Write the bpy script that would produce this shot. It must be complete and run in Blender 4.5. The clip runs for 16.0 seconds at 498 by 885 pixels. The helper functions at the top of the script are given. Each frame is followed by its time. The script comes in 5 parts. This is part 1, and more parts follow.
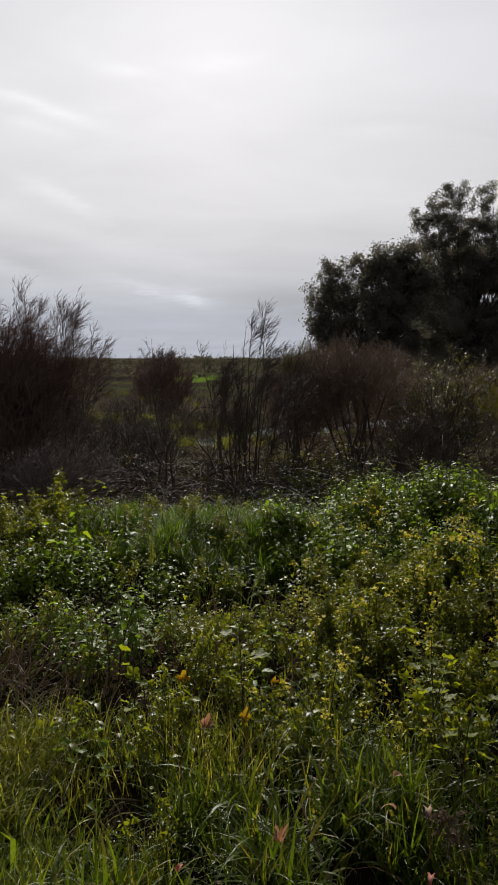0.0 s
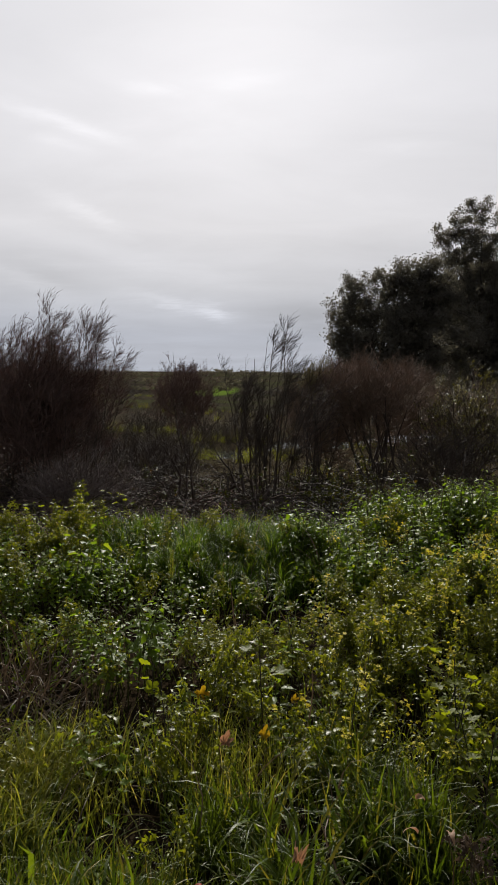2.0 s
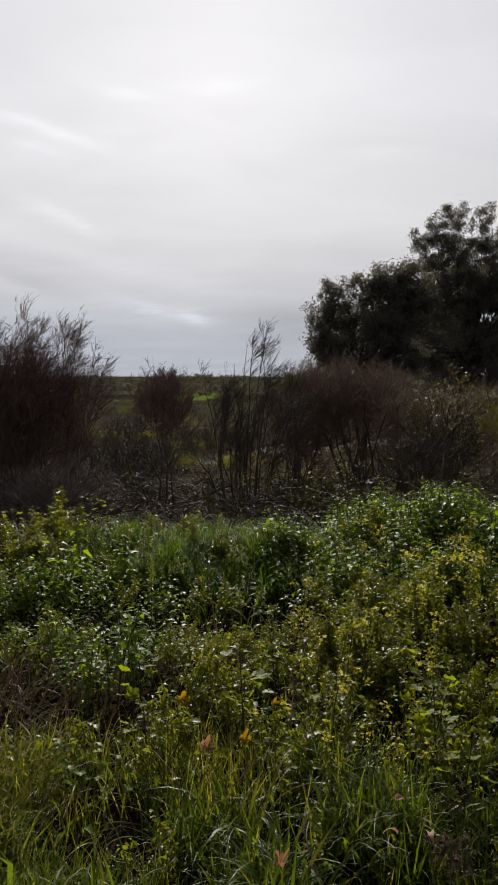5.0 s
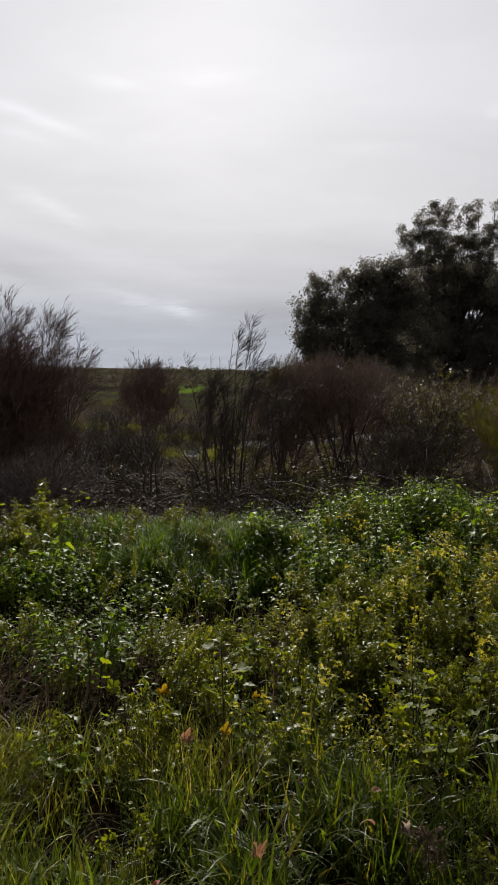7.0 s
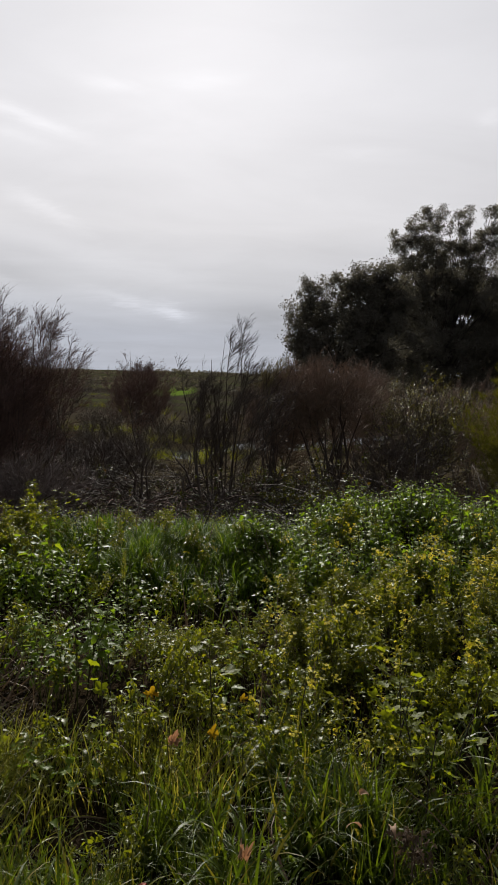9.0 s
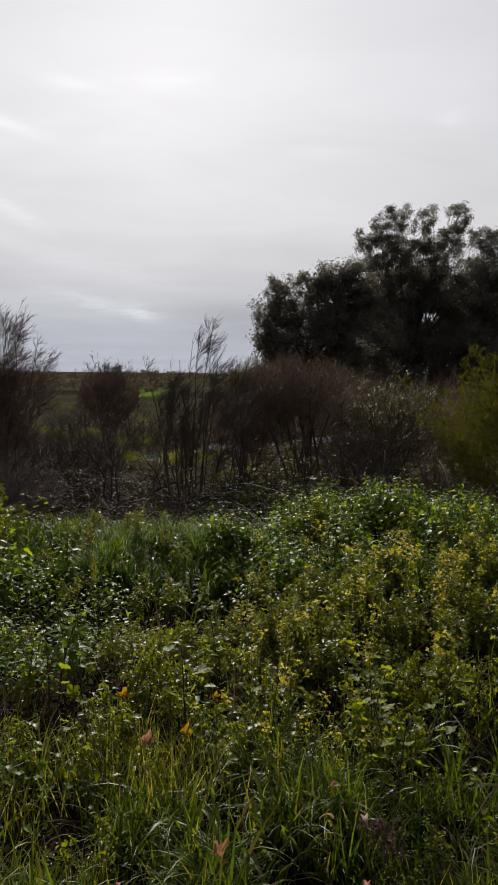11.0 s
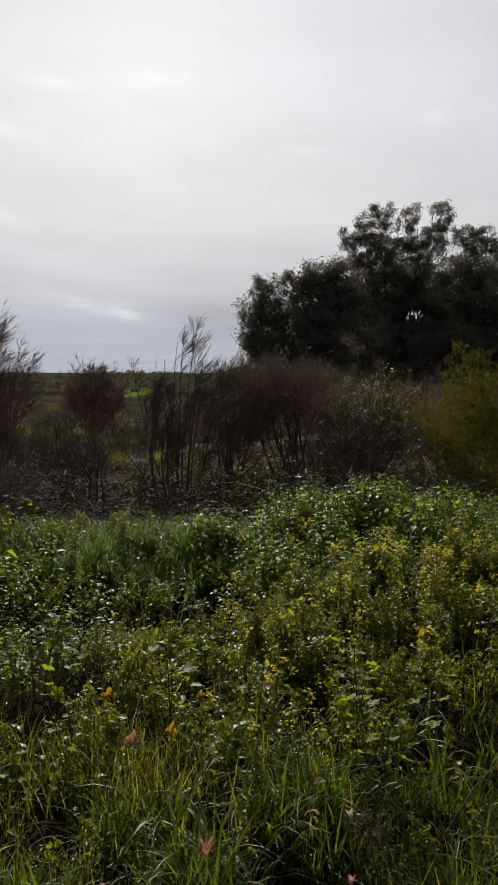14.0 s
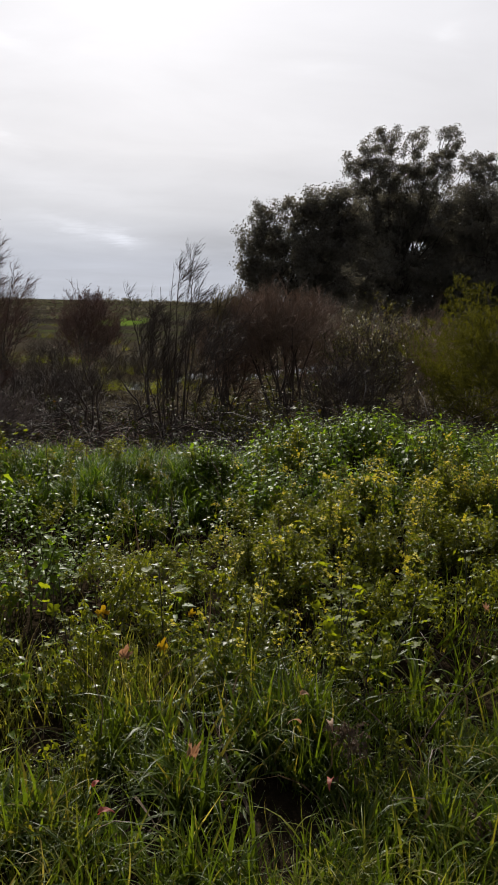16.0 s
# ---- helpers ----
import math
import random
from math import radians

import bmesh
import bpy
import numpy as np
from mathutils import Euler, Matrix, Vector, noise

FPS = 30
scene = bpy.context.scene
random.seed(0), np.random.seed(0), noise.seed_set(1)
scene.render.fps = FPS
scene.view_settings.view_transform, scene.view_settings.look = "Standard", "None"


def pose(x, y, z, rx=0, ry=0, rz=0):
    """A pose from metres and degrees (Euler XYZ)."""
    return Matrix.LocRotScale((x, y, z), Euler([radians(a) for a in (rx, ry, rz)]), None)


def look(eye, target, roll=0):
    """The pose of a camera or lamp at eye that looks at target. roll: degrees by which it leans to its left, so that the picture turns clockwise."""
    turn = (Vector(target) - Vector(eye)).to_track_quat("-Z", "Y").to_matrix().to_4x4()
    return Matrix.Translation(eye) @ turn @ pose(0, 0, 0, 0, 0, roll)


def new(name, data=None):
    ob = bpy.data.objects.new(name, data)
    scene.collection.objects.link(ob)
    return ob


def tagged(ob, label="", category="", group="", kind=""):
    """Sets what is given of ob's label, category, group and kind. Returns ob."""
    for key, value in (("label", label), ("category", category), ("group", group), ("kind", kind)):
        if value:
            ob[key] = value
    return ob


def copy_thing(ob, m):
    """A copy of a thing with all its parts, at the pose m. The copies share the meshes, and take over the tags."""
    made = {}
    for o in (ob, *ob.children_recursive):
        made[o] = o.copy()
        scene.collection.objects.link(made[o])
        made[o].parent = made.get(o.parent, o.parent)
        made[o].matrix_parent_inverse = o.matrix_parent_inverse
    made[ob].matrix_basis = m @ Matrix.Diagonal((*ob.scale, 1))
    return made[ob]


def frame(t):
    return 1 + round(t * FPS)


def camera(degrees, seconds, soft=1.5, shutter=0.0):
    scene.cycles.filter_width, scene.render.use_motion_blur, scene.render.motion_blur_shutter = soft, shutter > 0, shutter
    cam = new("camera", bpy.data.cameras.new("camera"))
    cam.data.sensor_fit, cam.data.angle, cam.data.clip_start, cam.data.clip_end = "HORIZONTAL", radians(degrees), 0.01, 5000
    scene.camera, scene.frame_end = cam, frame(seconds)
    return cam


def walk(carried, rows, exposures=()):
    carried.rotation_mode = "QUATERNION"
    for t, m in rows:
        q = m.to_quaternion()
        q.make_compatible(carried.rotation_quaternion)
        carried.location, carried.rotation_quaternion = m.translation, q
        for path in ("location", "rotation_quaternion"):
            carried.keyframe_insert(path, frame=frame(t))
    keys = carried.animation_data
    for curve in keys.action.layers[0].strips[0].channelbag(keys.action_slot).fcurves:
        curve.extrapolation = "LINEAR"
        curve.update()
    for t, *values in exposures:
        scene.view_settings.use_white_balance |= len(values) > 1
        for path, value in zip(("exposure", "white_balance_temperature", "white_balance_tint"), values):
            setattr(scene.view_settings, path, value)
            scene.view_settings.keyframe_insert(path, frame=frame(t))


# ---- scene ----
cam = camera(40.5, 16.0, soft=1.65)
PATH = [
    (0, (-0.005, 0.127, 1.57), (-0.004, 2.112, 1.32), 0.0),
    (0.5, (-0.013, 0.132, 1.568), (-0.022, 2.116, 1.32), 0.5),
    (1, (-0.017, 0.138, 1.567), (-0.036, 2.122, 1.313), 0.9),
    (1.5, (-0.014, 0.141, 1.567), (-0.054, 2.127, 1.329), 0.9),
    (2, (-0.014, 0.13, 1.573), (-0.072, 2.118, 1.363), 0.4),
    (2.5, (-0.01, 0.132, 1.572), (-0.051, 2.12, 1.353), 0.2),
    (3, (-0.01, 0.133, 1.571), (-0.044, 2.121, 1.355), 0.5),
    (3.5, (-0.009, 0.13, 1.573), (-0.035, 2.117, 1.351), 0.5),
    (4, (-0.011, 0.122, 1.574), (-0.03, 2.112, 1.367), 0.5),
    (4.2, (-0.011, 0.122, 1.574), (-0.027, 2.112, 1.378), 0.3),
    (6.3, (0.004, 0.118, 1.577), (0.044, 2.107, 1.373), 0.54),
    (6.5, (0.004, 0.118, 1.577), (0.053, 2.106, 1.365), 0.6),
    (7, (0.0, 0.117, 1.578), (0.043, 2.105, 1.363), 0.9),
    (7.5, (-0.002, 0.121, 1.577), (0.063, 2.107, 1.357), 1.5),
    (8, (0.0, 0.118, 1.578), (0.074, 2.105, 1.365), 1.5),
    (8.2, (0.0, 0.118, 1.578), (0.067, 2.105, 1.365), 1.48),
    (10.3, (0.013, 0.099, 1.578), (0.111, 2.087, 1.386), 0.79),
    (10.5, (0.013, 0.099, 1.578), (0.14, 2.084, 1.372), 1.0),
    (11, (0.014, 0.096, 1.576), (0.17, 2.079, 1.371), 0.6),
    (11.5, (0.018, 0.107, 1.569), (0.196, 2.087, 1.35), 0.6),
    (12, (0.013, 0.113, 1.567), (0.199, 2.091, 1.337), 0.8),
    (12.5, (0.023, 0.099, 1.572), (0.214, 2.078, 1.356), -0.1),
    (13, (0.021, 0.104, 1.568), (0.221, 2.082, 1.351), 0.1),
    (13.5, (0.028, 0.095, 1.572), (0.229, 2.073, 1.358), 0.0),
    (14, (0.03, 0.096, 1.571), (0.225, 2.076, 1.364), 0.1),
    (14.5, (0.031, 0.076, 1.577), (0.239, 2.057, 1.394), 0.5),
    (15, (0.041, 0.075, 1.571), (0.305, 2.042, 1.322), 1.4),
    (15.5, (0.052, 0.068, 1.568), (0.297, 2.018, 1.196), 0.9),
    (16, (0.041, 0.075, 1.559), (0.246, 2.023, 1.153), 1.2),
]
walk(cam, [(t, look(e, p, r)) for t, e, p, r in PATH], exposures=[(0, 0.0), (14.5, 0.0), (15, -0.02), (15.5, 0.12), (16, 0.2)])

# ---- sky and sun ----
SUN_EL, SUN_AZ = 31.0, -3.5          # degrees above the horizon, degrees right of straight ahead (+y)
sun_dir = Vector((math.sin(radians(SUN_AZ)) * math.cos(radians(SUN_EL)),
                  math.cos(radians(SUN_AZ)) * math.cos(radians(SUN_EL)), math.sin(radians(SUN_EL))))


class Nodes:
    """Short hand for building node trees."""

    def __init__(self, tree):
        self.tree = tree
        tree.nodes.clear()

    def add(self, kind, **settings):
        node = self.tree.nodes.new(kind)
        for key, value in settings.items():
            if key in node.inputs:
                self.put(node.inputs[key], value)
            else:
                setattr(node, key, value)
        return node

    def put(self, socket, value):
        if isinstance(value, bpy.types.NodeSocket):
            self.tree.links.new(value, socket)
        else:
            socket.default_value = value

    def math(self, op, a, b=0.0, c=0.0, clamp=False):
        node = self.tree.nodes.new("ShaderNodeMath")
        node.operation, node.use_clamp = op, clamp
        for socket, value in zip(node.inputs, (a, b, c)):
            self.put(socket, value)
        return node.outputs[0]

    def vec(self, op, a, b=(0, 0, 0)):
        node = self.tree.nodes.new("ShaderNodeVectorMath")
        node.operation = op
        self.put(node.inputs[0], a)
        self.put(node.inputs[1], b)
        return node.outputs["Value"] if op in ("DOT_PRODUCT", "LENGTH") else node.outputs["Vector"]

    def mix(self, fac, a, b, blend="MIX"):
        node = self.tree.nodes.new("ShaderNodeMix")
        node.data_type, node.blend_type = "RGBA", blend
        self.put(node.inputs[0], fac)
        self.put(node.inputs[6], a if isinstance(a, bpy.types.NodeSocket) else (*a, 1))
        self.put(node.inputs[7], b if isinstance(b, bpy.types.NodeSocket) else (*b, 1))
        return node.outputs[2]

    def ramp(self, fac, stops):
        node = self.tree.nodes.new("ShaderNodeValToRGB")
        self.put(node.inputs[0], fac)
        e = node.color_ramp.elements
        while len(e) < len(stops):
            e.new(0.5)
        for el, (at, col) in zip(e, stops):
            el.position = at
            el.color = (*col, 1) if len(col) == 3 else col
        return node.outputs[0]

    def noise(self, vector, scale, detail=3.0, rough=0.55, distortion=0.0):
        node = self.add("ShaderNodeTexNoise", Vector=vector, Scale=scale, Detail=detail, Roughness=rough, Distortion=distortion)
        return node.outputs[0]


world = bpy.data.worlds.new("hazy_sky")
scene.world = world
world.use_nodes = True
n = Nodes(world.node_tree)
coord = n.add("ShaderNodeTexCoord").outputs["Generated"]
sky = n.add("ShaderNodeTexSky", sky_type="NISHITA", sun_disc=False, sun_elevation=radians(SUN_EL), sun_rotation=radians(SUN_AZ),
            air_density=1.0, dust_density=2.0)
clear = n.vec("SCALE", sky.outputs[0])
clear.node.inputs["Scale"].default_value = 0.02
split = n.add("ShaderNodeSeparateXYZ", Vector=coord)
up = split.outputs[2]
# the veil of high cloud: grey-blue low down, whiter higher up
veil = n.ramp(n.math("MAXIMUM", up, 0.0), [(0.0, (0.53, 0.568, 0.655)), (0.05, (0.54, 0.574, 0.662)), (0.12, (0.665, 0.672, 0.715)),
                                          (0.20, (0.78, 0.772, 0.80)), (0.33, (0.845, 0.838, 0.872)), (0.55, (0.73, 0.73, 0.765)), (1.0, (0.36, 0.38, 0.42))])
# streaks, drawn out sideways on a flat cloud deck seen in perspective
deck = n.add("ShaderNodeCombineXYZ", X=n.math("DIVIDE", split.outputs[0], n.math("ADD", n.math("ABSOLUTE", up), 0.12)),
             Y=n.math("DIVIDE", split.outputs[1], n.math("ADD", n.math("ABSOLUTE", up), 0.12))).outputs[0]
flat = n.add("ShaderNodeMapping", Vector=deck)
flat.inputs["Rotation"].default_value = (0, 0, radians(-24))
flat.inputs["Scale"].default_value = (0.8, 1.2, 1)
streak = n.noise(flat.outputs[0], 1.6, 6.0, 0.55, 0.4)
streak_fac = n.math("MULTIPLY", n.math("SUBTRACT", streak, 0.5), 0.26)
bright = n.math("ADD", 1.0, streak_fac)
# the glow round the veiled sun
toward = n.math("MAXIMUM", n.vec("DOT_PRODUCT", coord, tuple(sun_dir)), 0.0)
glow = n.math("MULTIPLY", n.math("POWER", toward, 60.0), 0.10)
wide = n.math("MULTIPLY_ADD", n.math("POWER", toward, 1.5), 0.82, 0.26)
bright = n.math("ADD", n.math("MULTIPLY", bright, wide), glow)
# single wisps and dim patches of cloud: degrees right of ahead, degrees up, half length, half width, fall to the right, strength
WISPS = [
    (-16.6, 18.6, 4.3, 0.5, 12, 0.13), (-16.7, 17.2, 2.5, 0.4, 10, 0.07), (-15.0, 12.3, 3.4, 0.6, 22, 0.11), (-19.0, 6.8, 3.0, 0.8, 20, 0.08),
    (-7.2, 5.3, 4.3, 0.6, 10, 0.17), (-4.6, 4.7, 1.3, 0.5, 15, 0.18), (-9.9, 21.4, 2.2, 0.4, 5, 0.09), (-2.2, 22.2, 3.0, 0.6, -5, 0.06),
    (20.3, 19.2, 1.0, 0.5, 0, 0.07), (11.3, 17.4, 3.0, 0.5, 0, 0.05), (3.4, 4.6, 7.0, 2.4, 2, -0.17), (-15.0, 3.2, 6.0, 1.2, 5, -0.05), (-12.0, 9.2, 12.0, 1.1, 12, 0.07), (-19.5, 7.9, 3.5, 0.7, 14, -0.08), (6.0, 9.5, 10.0, 1.2, 4, -0.04)]
ragged = n.noise(flat.outputs[0], 6.0, 5.0, 0.65, 0.8)
az = n.math("DEGREES", n.math("ARCTAN2", split.outputs[0], split.outputs[1]))
el = n.math("DEGREES", n.math("ARCSINE", up))
az = n.math("MULTIPLY_ADD", ragged, 1.6, n.math("SUBTRACT", az, 0.8))
el = n.math("MULTIPLY_ADD", ragged, 1.0, n.math("SUBTRACT", el, 0.5))
fibre = n.math("MULTIPLY_ADD", n.noise(flat.outputs[0], 5.0, 5.0, 0.6, 1.2), 2.2, -0.1)
for wa, we, wl, ww, fall, strength in WISPS:
    ca, sa = math.cos(radians(fall)), math.sin(radians(fall))
    da, de = n.math("SUBTRACT", az, wa), n.math("SUBTRACT", el, we)
    p1 = n.math("DIVIDE", n.math("MULTIPLY_ADD", da, ca, n.math("MULTIPLY", de, -sa)), wl)
    q1 = n.math("DIVIDE", n.math("MULTIPLY_ADD", da, sa, n.math("MULTIPLY", de, ca)), ww)
    far2 = n.math("MULTIPLY_ADD", p1, p1, n.math("MULTIPLY", q1, q1))
    bright = n.math("MULTIPLY_ADD", n.math("MULTIPLY", n.math("EXPONENT", n.math("MULTIPLY", far2, -1.0)), fibre if ww < 1 and strength > 0 else 1.0), strength, bright)
cloud = n.vec("MULTIPLY", veil, n.add("ShaderNodeCombineXYZ", X=bright, Y=bright, Z=bright).outputs[0])
whole = n.mix(0.9, clear, cloud)
back = n.add("ShaderNodeBackground", Color=whole, Strength=1.0)
out = n.add("ShaderNodeOutputWorld", Surface=back.outputs[0])

sun_data = bpy.data.lights.new("sun", "SUN")
sun_data.energy, sun_data.angle, sun_data.color = 5.0, radians(0.8), (1.0, 0.95, 0.86)
sun = new("sun", sun_data)
sun.matrix_world = look(sun_dir * 50, (0, 0, 0))


# ---- materials ----
def material(name):
    m = bpy.data.materials.new(name)
    m.use_nodes = True
    return m, Nodes(m.node_tree)


def leaf_material(name, dark, light, odd=None, rough=0.42, through_light=0.35, glow_tint=(2.3, 2.1, 0.5), spec=0.5, patch=3.0):
    """Leaves and blades: colour varies leaf by leaf and in patches; light also comes through them."""
    m, n = material(name)
    geo = n.add("ShaderNodeNewGeometry")
    pos = geo.outputs["Position"]
    one = n.ramp(geo.outputs["Random Per Island"], [(0.0, dark), (0.85, light)] + ([(0.97, odd)] if odd else []))
    big = n.noise(pos, patch, 3.0)
    col = n.mix(n.math("MULTIPLY", n.math("SUBTRACT", big, 0.4, clamp=True), 1.6, clamp=True), one, light)
    fine = n.noise(pos, 60.0, 3.0)
    col = n.mix(0.5, col, n.ramp(fine, [(0.3, (0.65, 0.65, 0.65)), (0.7, (1.2, 1.2, 1.2))]), "MULTIPLY")
    quilt = n.math("MULTIPLY_ADD", n.noise(pos, 110.0, 2.0), 1.0, n.math("MULTIPLY", n.noise(pos, 420.0, 2.0), 0.3))
    bump = n.add("ShaderNodeBump", Strength=0.35, Distance=0.004, Height=quilt)
    shine = n.add("ShaderNodeBsdfPrincipled", Roughness=n.math("MULTIPLY_ADD", fine, 0.3, rough - 0.12))
    n.put(shine.inputs["Base Color"], col)
    n.put(shine.inputs["Specular IOR Level"], spec)
    n.put(shine.inputs["Normal"], bump.outputs[0])
    thru = n.add("ShaderNodeBsdfTranslucent", Color=n.mix(1.0, col, glow_tint, "MULTIPLY"))
    both = n.add("ShaderNodeMixShader", Fac=through_light)
    n.put(both.inputs[1], shine.outputs[0])
    n.put(both.inputs[2], thru.outputs[0])
    n.add("ShaderNodeOutputMaterial", Surface=both.outputs[0])
    return m


def bark_material(name, dark, light, rough=0.85, scale=18.0):
    m, n = material(name)
    geo = n.add("ShaderNodeNewGeometry")
    pos = geo.outputs["Position"]
    grain = n.noise(pos, scale, 5.0, 0.65)
    col = n.ramp(n.math("MULTIPLY_ADD", geo.outputs["Random Per Island"], 0.5, n.math("MULTIPLY", grain, 0.6)), [(0.2, dark), (0.8, light)])
    bump = n.add("ShaderNodeBump", Strength=0.6, Distance=0.01, Height=n.noise(pos, scale * 4, 4.0))
    shine = n.add("ShaderNodeBsdfPrincipled", Roughness=rough, Normal=bump.outputs[0])
    n.put(shine.inputs["Base Color"], col)
    n.add("ShaderNodeOutputMaterial", Surface=shine.outputs[0])
    return m


def ground_material():
    """Dark soil and litter close by, brown marsh below the bank, then fields in strips out to the horizon."""
    m, n = material("earth_and_fields")
    pos = n.add("ShaderNodeNewGeometry").outputs["Position"]
    xyz = n.add("ShaderNodeSeparateXYZ", Vector=pos)
    litter = n.ramp(n.noise(pos, 22.0, 6.0, 0.7), [(0.3, (0.012, 0.009, 0.006)), (0.55, (0.026, 0.019, 0.012)), (0.75, (0.055, 0.040, 0.026))])
    marsh = n.ramp(n.noise(pos, 0.9, 6.0, 0.65), [(0.3, (0.02, 0.016, 0.011)), (0.5, (0.05, 0.04, 0.026)), (0.66, (0.055, 0.05, 0.026)), (0.8, (0.06, 0.064, 0.024))])
    strips = n.add("ShaderNodeMapping", Vector=pos)
    strips.inputs["Scale"].default_value = (0.012, 0.055, 0.05)
    field = n.ramp(n.noise(strips.outputs[0], 1.0, 3.0, 0.6, 0.3), [(0.3, (0.026, 0.022, 0.018)), (0.45, (0.048, 0.040, 0.031)), (0.53, (0.036, 0.032, 0.024)), (0.57, (0.060, 0.078, 0.022)), (0.60, (0.046, 0.041, 0.030)), (0.64, (0.030, 0.026, 0.020)), (0.8, (0.046, 0.040, 0.030))])
    tuft = n.noise(pos, 3.0, 5.0, 0.7)
    field = n.mix(0.6, field, n.ramp(tuft, [(0.3, (0.5, 0.5, 0.45)), (0.7, (1.3, 1.3, 1.2))]), "MULTIPLY")
    meadow = n.add("ShaderNodeMapping", Vector=pos)
    meadow.inputs["Location"].default_value = (8.3 / 3.6, -104 / 22, 0)
    meadow.inputs["Scale"].default_value = (1 / 3.6, 1 / 22, 0)
    reach = n.add("ShaderNodeVectorMath", operation="LENGTH", Vector=meadow.outputs[0]).outputs["Value"]
    lush = n.math("MULTIPLY_ADD", n.math("ADD", reach, n.math("MULTIPLY", n.noise(pos, 0.35, 4.0), 0.6)), -4.0, 5.4, clamp=True)
    field = n.mix(lush, field, (0.095, 0.145, 0.024))
    edge = n.math("ADD", xyz.outputs[1], n.math("MULTIPLY", n.noise(pos, 0.25, 3.0), 8.0))
    a = n.math("MULTIPLY_ADD", edge, 0.25, -2.75, clamp=True)
    b = n.math("MULTIPLY_ADD", edge, 0.08, -3.2, clamp=True)
    col = n.mix(b, n.mix(a, litter, marsh), field)
    bump = n.add("ShaderNodeBump", Strength=0.8, Distance=0.05, Height=n.noise(pos, 14.0, 6.0, 0.7))
    shine = n.add("ShaderNodeBsdfPrincipled", Roughness=0.95, Normal=bump.outputs[0])
    n.put(shine.inputs["Base Color"], col)
    n.put(shine.inputs["Specular IOR Level"], 0.0)
    n.add("ShaderNodeOutputMaterial", Surface=shine.outputs[0])
    return m


def water_material():
    m, n = material("still_water")
    pos = n.add("ShaderNodeNewGeometry").outputs["Position"]
    bump = n.add("ShaderNodeBump", Strength=0.02, Distance=0.02, Height=n.noise(pos, 5.0, 3.0))
    shine = n.add("ShaderNodeBsdfPrincipled", Roughness=0.03, Normal=bump.outputs[0])
    n.put(shine.inputs["Base Color"], (0.05, 0.055, 0.045, 1))
    n.add("ShaderNodeOutputMaterial", Surface=shine.outputs[0])
    return m


M_GROUND, M_WATER = ground_material(), water_material()
M_GRASS = leaf_material("grass_blade", (0.029, 0.050, 0.008), (0.087, 0.118, 0.017), (0.18, 0.15, 0.045), 0.38, 0.44, (2.15, 2.1, 0.5), spec=0.2)
M_GRASS_PALE = leaf_material("yellowed_grass_blade", (0.095, 0.118, 0.018), (0.205, 0.21, 0.04), (0.32, 0.26, 0.11), 0.38, 0.48, (1.8, 1.7, 0.65), spec=0.2)
M_STRAW = leaf_material("dead_grass_blade", (0.055, 0.036, 0.026), (0.17, 0.122, 0.086), None, 0.55, 0.15, (1.0, 0.9, 0.7), spec=0.25)
M_NETTLE = leaf_material("nettle_leaf", (0.060, 0.096, 0.014), (0.126, 0.182, 0.025), (0.16, 0.19, 0.028), 0.38, 0.5, (2.05, 2.15, 0.46), spec=0.13)
M_LUSH = leaf_material("lush_grass_blade", (0.022, 0.042, 0.007), (0.085, 0.128, 0.019), (0.19, 0.20, 0.05), 0.42, 0.5, (1.95, 2.1, 0.5), spec=0.11)
M_WEED = leaf_material("mustard_leaf", (0.066, 0.084, 0.011), (0.140, 0.160, 0.020), (0.19, 0.180, 0.024), 0.34, 0.46, (2.25, 2.05, 0.45), spec=0.26)
M_BROAD = leaf_material("pale_lobed_leaf", (0.080, 0.108, 0.010), (0.145, 0.168, 0.02), None, 0.45, 0.55, (2.2, 2.1, 0.45), spec=0.13)
M_STEM = leaf_material("green_stem", (0.05, 0.065, 0.015), (0.10, 0.11, 0.03), (0.12, 0.06, 0.04), 0.5, 0.1, spec=0.3)
M_DARK_STEM = bark_material("dark_weed_stem", (0.02, 0.016, 0.012), (0.05, 0.04, 0.028), scale=60.0)
M_PETAL = leaf_material("yellow_petal", (0.56, 0.47, 0.03), (0.70, 0.60, 0.06), None, 0.6, 0.4, (1.05, 1.0, 0.6), spec=0.2)
M_YELLOWED = leaf_material("yellowed_leaf", (0.30, 0.21, 0.015), (0.36, 0.26, 0.02), None, 0.6, 0.4, (1.2, 1.0, 0.5), spec=0.2)
M_TAN = leaf_material("dried_tan_leaf", (0.23, 0.135, 0.08), (0.40, 0.26, 0.165), None, 0.6, 0.35, (1.2, 0.9, 0.7), spec=0.2)
M_RED = leaf_material("red_autumn_leaf", (0.30, 0.085, 0.06), (0.38, 0.12, 0.085), None, 0.5, 0.4, (1.3, 0.6, 0.5), spec=0.2)
M_BRAMBLE = leaf_material("bramble_leaf", (0.020, 0.026, 0.012), (0.050, 0.054, 0.022), (0.09, 0.05, 0.03), 0.55, 0.25, spec=0.05)
M_CANE = bark_material("bramble_cane", (0.016, 0.011, 0.009), (0.055, 0.038, 0.030))
M_CANE_PALE = bark_material("pale_dead_cane", (0.05, 0.028, 0.023), (0.19, 0.118, 0.098))
M_TWIG = bark_material("bare_twig", (0.032, 0.024, 0.02), (0.095, 0.071, 0.058))
M_TWIG_RED = bark_material("reddish_brown_twig", (0.124, 0.088, 0.066), (0.30, 0.214, 0.162))
